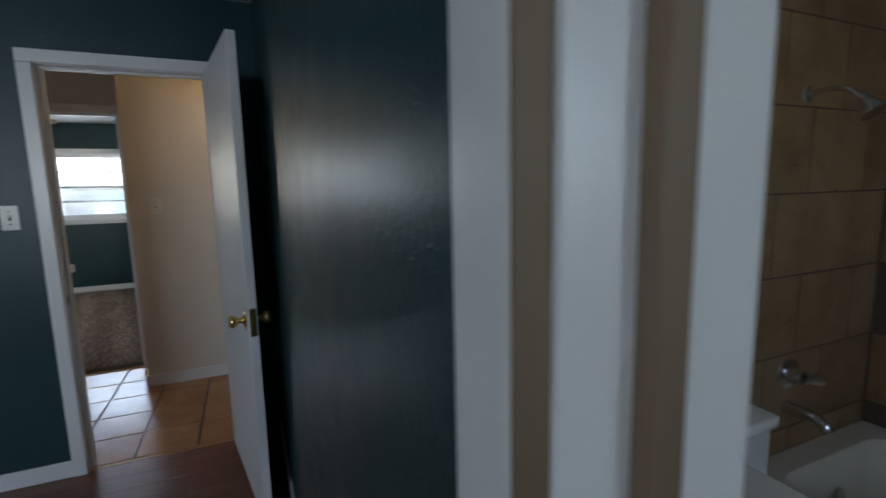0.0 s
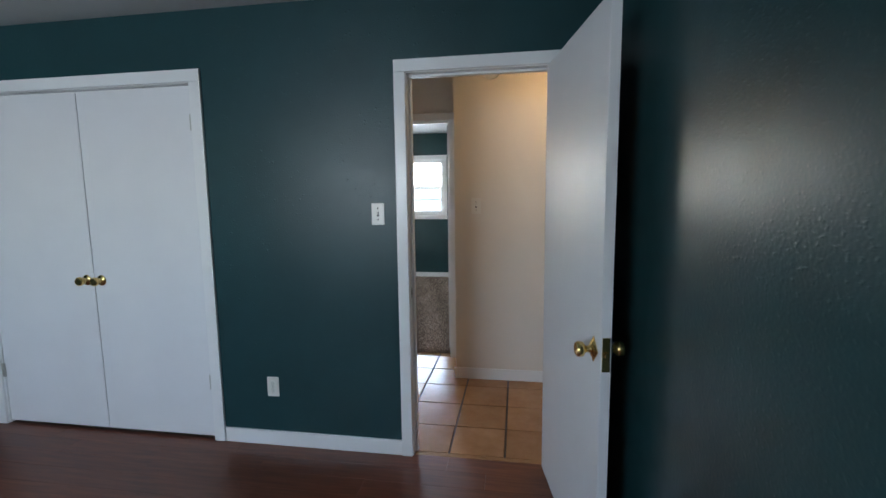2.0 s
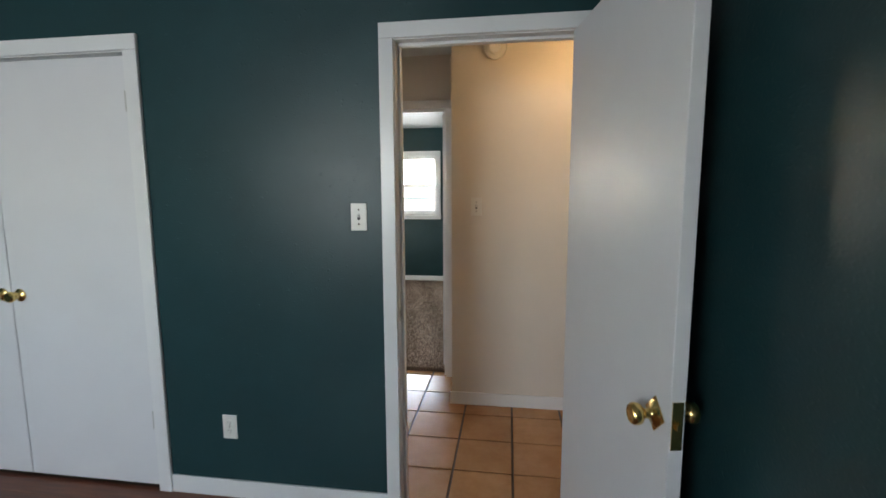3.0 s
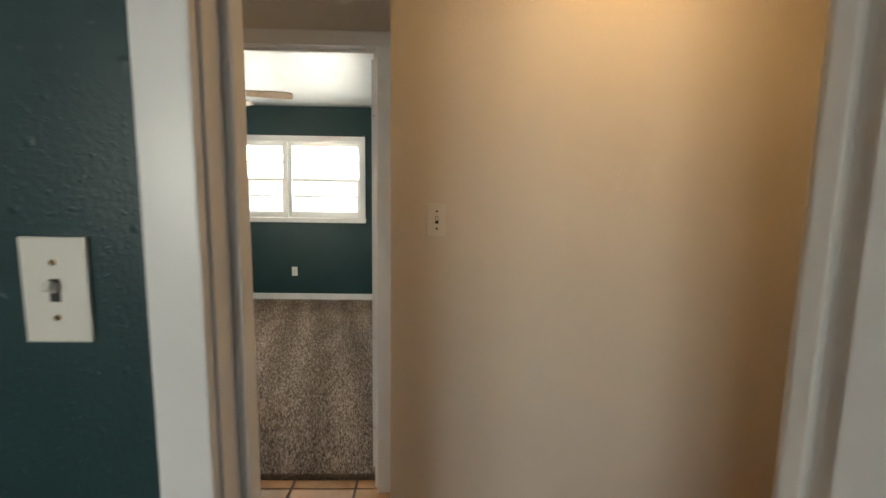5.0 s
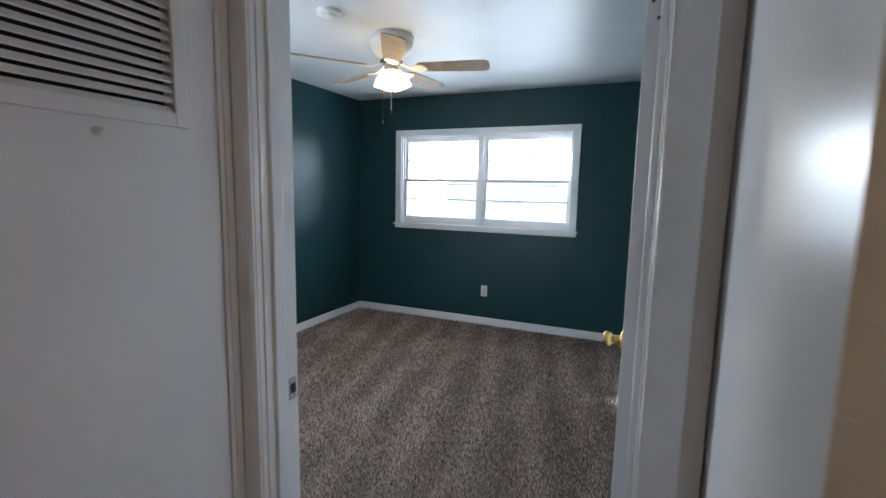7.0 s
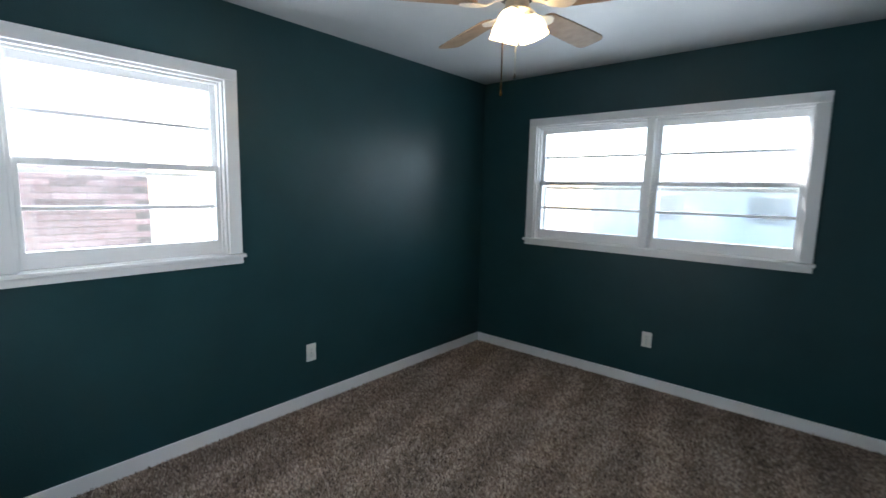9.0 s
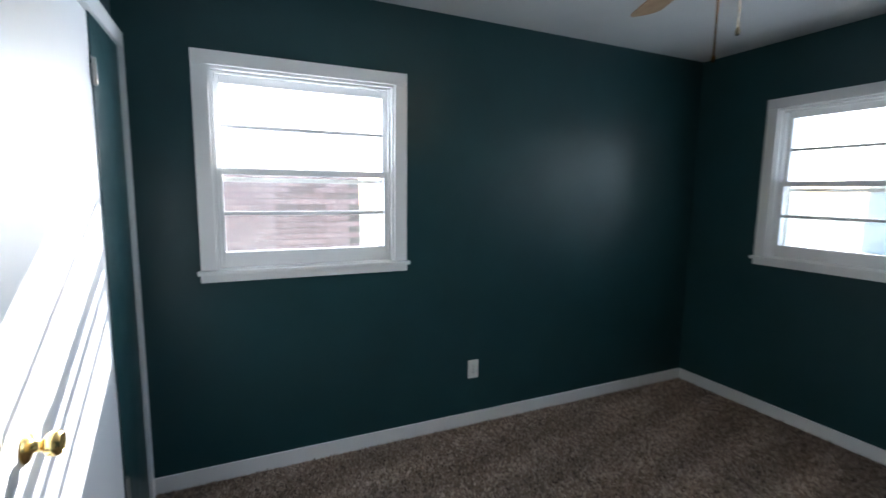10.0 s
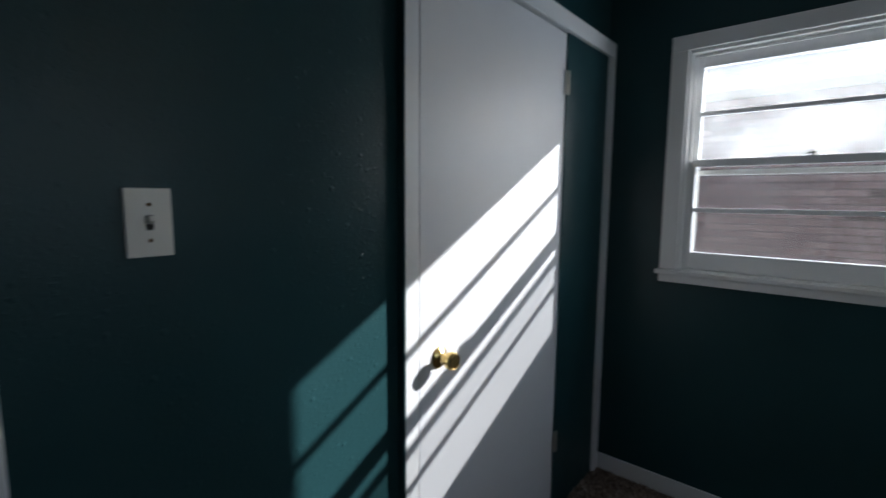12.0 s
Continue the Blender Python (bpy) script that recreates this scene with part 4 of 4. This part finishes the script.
part("counter", boxed(0, -0.47, 0.781, 0.75, -0.004, 0.811, bevel=0.006), PORCELAIN, van, "white speckled counter top")
rod = thing("edge_trim", pose(2.295, TN, 0), "beige trim strip at the tile edge", "trim", kind="structure")
part("strip", boxed(-0.008, -0.02, 0.002, 0.008, -0.0005, 2.3, bevel=0.003), PLASTIC, rod)


# ---- outside ----
solid("ground", boxed(-60, -60, -0.75, 60, 60, -0.45), GRASS, "dry lawn round the house", "ground")
roof = bmesh.new()
EAVE = 0.35
for x0, y0, x1, y1 in ((BX0 - OUT - EAVE, AY0 - OUT - EAVE, 3.6, BN + OUT + EAVE),):
    box(roof, x0, y0, H + 0.104, x1, y1, H + 0.24)
solid("roof_slab", roof, ROOFING, "low roof with eaves over the house", "roof")


def neighbour(name, x0, y0, x1, y1, h, mat, label):
    """A low house with hipped roof, on the ground."""
    hs = thing(name, pose(0, 0, -0.45), label, "house")
    part("wall", boxed(x0, y0, 0, x1, y1, h), mat, hs)
    bm = bmesh.new()
    e, rise = 0.45, min(x1 - x0, y1 - y0) * 0.16
    lo = [bm.verts.new(p) for p in ((x0 - e, y0 - e, h), (x1 + e, y0 - e, h), (x1 + e, y1 + e, h), (x0 - e, y1 + e, h))]
    ed = [bm.verts.new(p) for p in ((x0 - e, y0 - e, h + 0.16), (x1 + e, y0 - e, h + 0.16), (x1 + e, y1 + e, h + 0.16), (x0 - e, y1 + e, h + 0.16))]
    if x1 - x0 < y1 - y0:
        c, d = ((x0 + x1) / 2, y0 + (x1 - x0) / 2, h + rise + 0.16), ((x0 + x1) / 2, y1 - (x1 - x0) / 2, h + rise + 0.16)
        a, b = bm.verts.new(c), bm.verts.new(d)
        tops = ((0, 1, a), (1, 2, b, a), (2, 3, b), (3, 0, a, b))
    else:
        c, d = (x0 + (y1 - y0) / 2, (y0 + y1) / 2, h + rise + 0.16), (x1 - (y1 - y0) / 2, (y0 + y1) / 2, h + rise + 0.16)
        a, b = bm.verts.new(c), bm.verts.new(d)
        tops = ((3, 0, a), (0, 1, b, a), (1, 2, b), (2, 3, a, b))
    bm.faces.new(list(reversed(lo)))
    for k in range(4):
        bm.faces.new((lo[k], lo[(k + 1) % 4], ed[(k + 1) % 4], ed[k]))
    for q in tops:
        bm.faces.new([ed[v] if isinstance(v, int) else v for v in q])
    part("roof", bm, ROOFING, hs)
    part("fascia", boxed(x1 + e, y0 - e, h - 0.02, x1 + e + 0.03, y1 + e, h + 0.17), SIDING, hs, "white painted fascia board")
    part("soffit", boxed(x1 + 0.002, y0 - e, h - 0.02, x1 + e - 0.001, y1 + e, h - 0.001), SIDING, hs, "white painted soffit")
    return hs


NX, NY = -7.0, 3.70
brick_house = neighbour("brick_house", -14.0, -9.0, NX - 0.012, NY, 3.0, MORTAR, "pink brick neighbouring house with low hipped roof")
north_house = neighbour("north_house", -9.0, 22.0, 8.0, 30.0, 2.4, SIDING, "pale sided house across the yard")
for x in (-6.5, -3.0, 0.8, 4.5):
    wdw = part("window", boxed(x, 21.97, 0.9, x + 1.3, 21.999, 1.9), GLASS, north_house, "dark window")
    part("window_frame", boxed(x - 0.06, 21.975, 0.82, x + 1.36, 21.9985, 0.9), WHITE, wdw)


def tree(x, y, h, spread, seed, label):
    """Tapered trunk, limbs and a crown of small leaf cards in clumps."""
    rng = random.Random(seed)
    t = thing("tree", pose(x, y, -0.46), label, "tree")
    tr = pipe([(0, 0, 0), (0.05, 0.02, h * 0.2), (-0.03, 0.06, h * 0.45), (0.05, 0, h * 0.75)], [0.17, 0.13, 0.10, 0.05])
    part("trunk", tr, BARK, t, smooth=True)
    verts, faces = [], []
    tips = []
    for k in range(11):
        a, up = rng.uniform(0, 6.28), rng.uniform(0.45, 1.0) * h
        r = spread * rng.uniform(0.35, 1.0) * (1.15 - 0.6 * abs(up / h - 0.65))
        tip = Vector((r * math.cos(a), r * math.sin(a), up))
        base = Vector((0, 0, h * rng.uniform(0.35, 0.6)))
        part("limb", pipe([base, base.lerp(tip, 0.5) + Vector((0, 0, 0.12)), tip], [0.06, 0.035, 0.012], 7), BARK, t)
        tips += [tip, base.lerp(tip, 0.65)]
    for c in tips:
        for k in range(260):
            p = c + Vector((rng.gauss(0, 0.42), rng.gauss(0, 0.42), rng.gauss(0, 0.36)))
            q = Euler((rng.uniform(0, 6.28), rng.uniform(0, 6.28), 0)).to_matrix()
            s = rng.uniform(0.035, 0.075)
            n0 = len(verts)
            verts += [tuple(p + q @ Vector(v)) for v in ((-s, 0, 0), (0, -s * 0.5, 0.004), (s, 0, 0), (0, s * 0.5, 0.004))]
            faces.append((n0, n0 + 1, n0 + 2, n0 + 3))
    me = bpy.data.meshes.new("crown")
    me.from_pydata(verts, [], faces)
    me.materials.append(LEAVES)
    cr = new("crown", me)
    cr.parent = t
    return t


tree(-7.6, 9.1, 6.4, 2.3, 4, "leafy tree beside the yard")

# ---- floor pieces ----
def shared(name, bm, mat):
    return mesh_of(name, bm, mat)


rng = random.Random(7)
PW, PL = 0.128, 1.21
plank_meshes = {}
y = 0.0105
while y - PW > AY0:
    x = AX0 - rng.uniform(0.0, PL)
    while x < AX1:
        a, b = max(x, AX0 + 0.001), min(x + PL, AX1 - 0.001)
        if b - a > 0.02:
            w = round(b - a - 0.0008, 4)
            key = w
            if key not in plank_meshes:
                plank_meshes[key] = shared("plank", boxed(0, -PW + 0.0008, -0.0078, w, 0, 0.0, bevel=0.0007), PLANK)
            ob = new("plank", plank_meshes[key])
            ob.location = (a, y, 0)
            ob.parent = floor_bed
        x += PL
    y -= PW
thr = solid("threshold_strip", boxed(DA[0] + 0.02, 0.0135, -0.0055, DA[1] - 0.02, 0.042, 0.0012, bevel=0.002), FLOOR_TILE, "narrow cut tile strip at the doorway", "threshold")

TS_ = 0.305
tile_mesh = {}


def tile_at(x0, y0, x1, y1, parent, mat=FLOOR_TILE, gap=0.0045):
    w, d = round(x1 - x0 - 2 * gap, 4), round(y1 - y0 - 2 * gap, 4)
    if w < 0.015 or d < 0.015:
        return
    if (w, d) not in tile_mesh:
        tile_mesh[(w, d)] = shared("tile", boxed(0, 0, -0.0055, w, d, 0.0015, bevel=0.002), mat)
    ob = new("tile", tile_mesh[(w, d)])
    ob.location = (x0 + gap, y0 + gap, rng.uniform(-0.0004, 0.0004))
    ob.parent = parent


ys = [0.044, 0.346, 0.650, 0.954, 1.258, 1.562, 1.634]
x = -0.05 - 3 * TS_ - 0.02
while x < 3.3:
    for a, b in zip(ys, ys[1:]):
        if a > 1.15 and x > HX:
            continue
        if b > 1.6 and (x + TS_ < DB[0] or x > DB[1]):
            continue
        tile_at(x, a, min(x + TS_, HX if a > 1.15 else 9), b, floor_hall)
    x += TS_ + 0.003

# wall tiles round the tub
tw = solid("tub_surround", boxed(2.304, TN - 0.012, 0.0, TX - 0.001, TN - 0.001, 2.3), GROUT, "brown ceramic tile surround with dark grout", "tiled wall")
te = solid("tub_surround", boxed(TX - 0.012, TS + 0.5, 0.0, TX - 0.001, TN - 0.0125, 2.3), GROUT, "brown ceramic tile surround with dark grout", "tiled wall")
wall_tile = shared("tile", boxed(0.003, -0.004, 0.003, 0.322, 0.0, 0.274, bevel=0.0015), BATH_TILE)
half_tile = shared("tile", boxed(0.003, -0.004, 0.003, 0.160, 0.0, 0.274, bevel=0.0015), BATH_TILE)
for k in range(8):
    z = k * 0.277 + 0.167 - 0.1665
    off = -0.163 if k % 2 else 0
    for j in range(-1, 3):
        xa = 2.304 + j * 0.325 - (0.163 if k % 2 == 0 else 0)
        if xa < 2.30:
            if xa + 0.325 > 2.31 and k % 2 == 0:
                ob = new("tile", half_tile)
                ob.location, ob.parent = (2.304, TN - 0.0122, z), tw
            continue
        if xa + 0.325 > TX - 0.01:
            if xa + 0.163 < TX - 0.005:
                ob = new("tile", half_tile)
                ob.location, ob.parent = (xa, TN - 0.0122, z), tw
            continue
        ob = new("tile", wall_tile)
        ob.location, ob.parent = (xa, TN - 0.0122, z), tw
    for j in range(4):
        ob = new("tile", wall_tile)
        ob.matrix_world = pose(TX - 0.0122, TN - 0.02 - j * 0.325 - (0.1 if k % 2 else 0), z, 0, 0, -90)
        ob.parent = te

# bricks of the neighbouring wall: those before the window as parts, the rest joined
BL, BH, J = 0.305, 0.066, 0.012
brick_mesh = shared("brick", boxed(0, 0, 0, 0.012, BL, BH, bevel=0.003), BRICK)
hidden = []
k, z = 0, -0.44
while z < 2.46:
    yb = NY - 0.004 - BL - (0.158 if k % 2 else 0)
    while yb > -6:
        if 2.2 < yb < 4.0 and 0.45 < z < 1.75:
            ob = new("brick", brick_mesh)
            ob.location = (NX - 0.012, yb, z + 0.45)
            ob.parent = brick_house
        else:
            hidden.append((yb, z))
        yb -= BL + J
    z += BH + J
    k += 1
verts, faces = [], []
for yb, z in hidden:
    n0 = len(verts)
    X0, X1 = NX - 0.012, NX
    verts += [(xx, yy, zz + 0.45) for xx in (X0, X1) for yy in (yb, yb + BL) for zz in (z, z + BH)]
    faces += [tuple(n0 + q for q in f) for f in ((4, 6, 7, 5), (0, 4, 5, 1), (2, 3, 7, 6), (0, 2, 6, 4), (1, 5, 7, 3))]
me = bpy.data.meshes.new("brickwork")
me.from_pydata(verts, [], faces)
me.materials.append(BRICK)
bw = tagged(new("brickwork", me), kind="stuff")
bw.parent = brick_house

# carpet tufts, short twisted yarns
rs_ = np.random.RandomState(3)
sp = 0.011
gx, gy = np.meshgrid(np.arange(BX0 + 0.014, BX1 - 0.012, sp), np.arange(1.642, BN - 0.014, sp))
px, py = gx.ravel() + rs_.uniform(-0.005, 0.005, gx.size), gy.ravel() + rs_.uniform(-0.005, 0.005, gx.size)
keep = (py > BY + 0.02) | ((px > DB[0] + 0.034) & (px < DB[1] - 0.034))
px, py = px[keep], py[keep]
n = px.size
ang, lean = rs_.uniform(0, 6.283, n), rs_.uniform(0.0, 0.012, n)
hgt, wid = rs_.uniform(0.008, 0.020, n), rs_.uniform(0.003, 0.0058, n)
v = np.zeros((n, 4, 3))
for q in range(3):
    aq = ang + q * 2.0944
    v[:, q, 0], v[:, q, 1], v[:, q, 2] = px + wid * np.cos(aq), py + wid * np.sin(aq), 0.0295
v[:, 3, 0], v[:, 3, 1], v[:, 3, 2] = px + lean * np.cos(ang + 1), py + lean * np.sin(ang + 1), 0.030 + hgt
idx = np.arange(n)[:, None] * 4
f = np.concatenate([idx + np.array([0, 1, 3]), idx + np.array([1, 2, 3]), idx + np.array([2, 0, 3])])
me = bpy.data.meshes.new("carpet_pile")
me.from_pydata(v.reshape(-1, 3).tolist(), [], f.tolist())
me.materials.append(TUFTS)
pile = tagged(new("carpet_pile", me), "short twisted brown grey carpet pile", "carpet", kind="stuff")
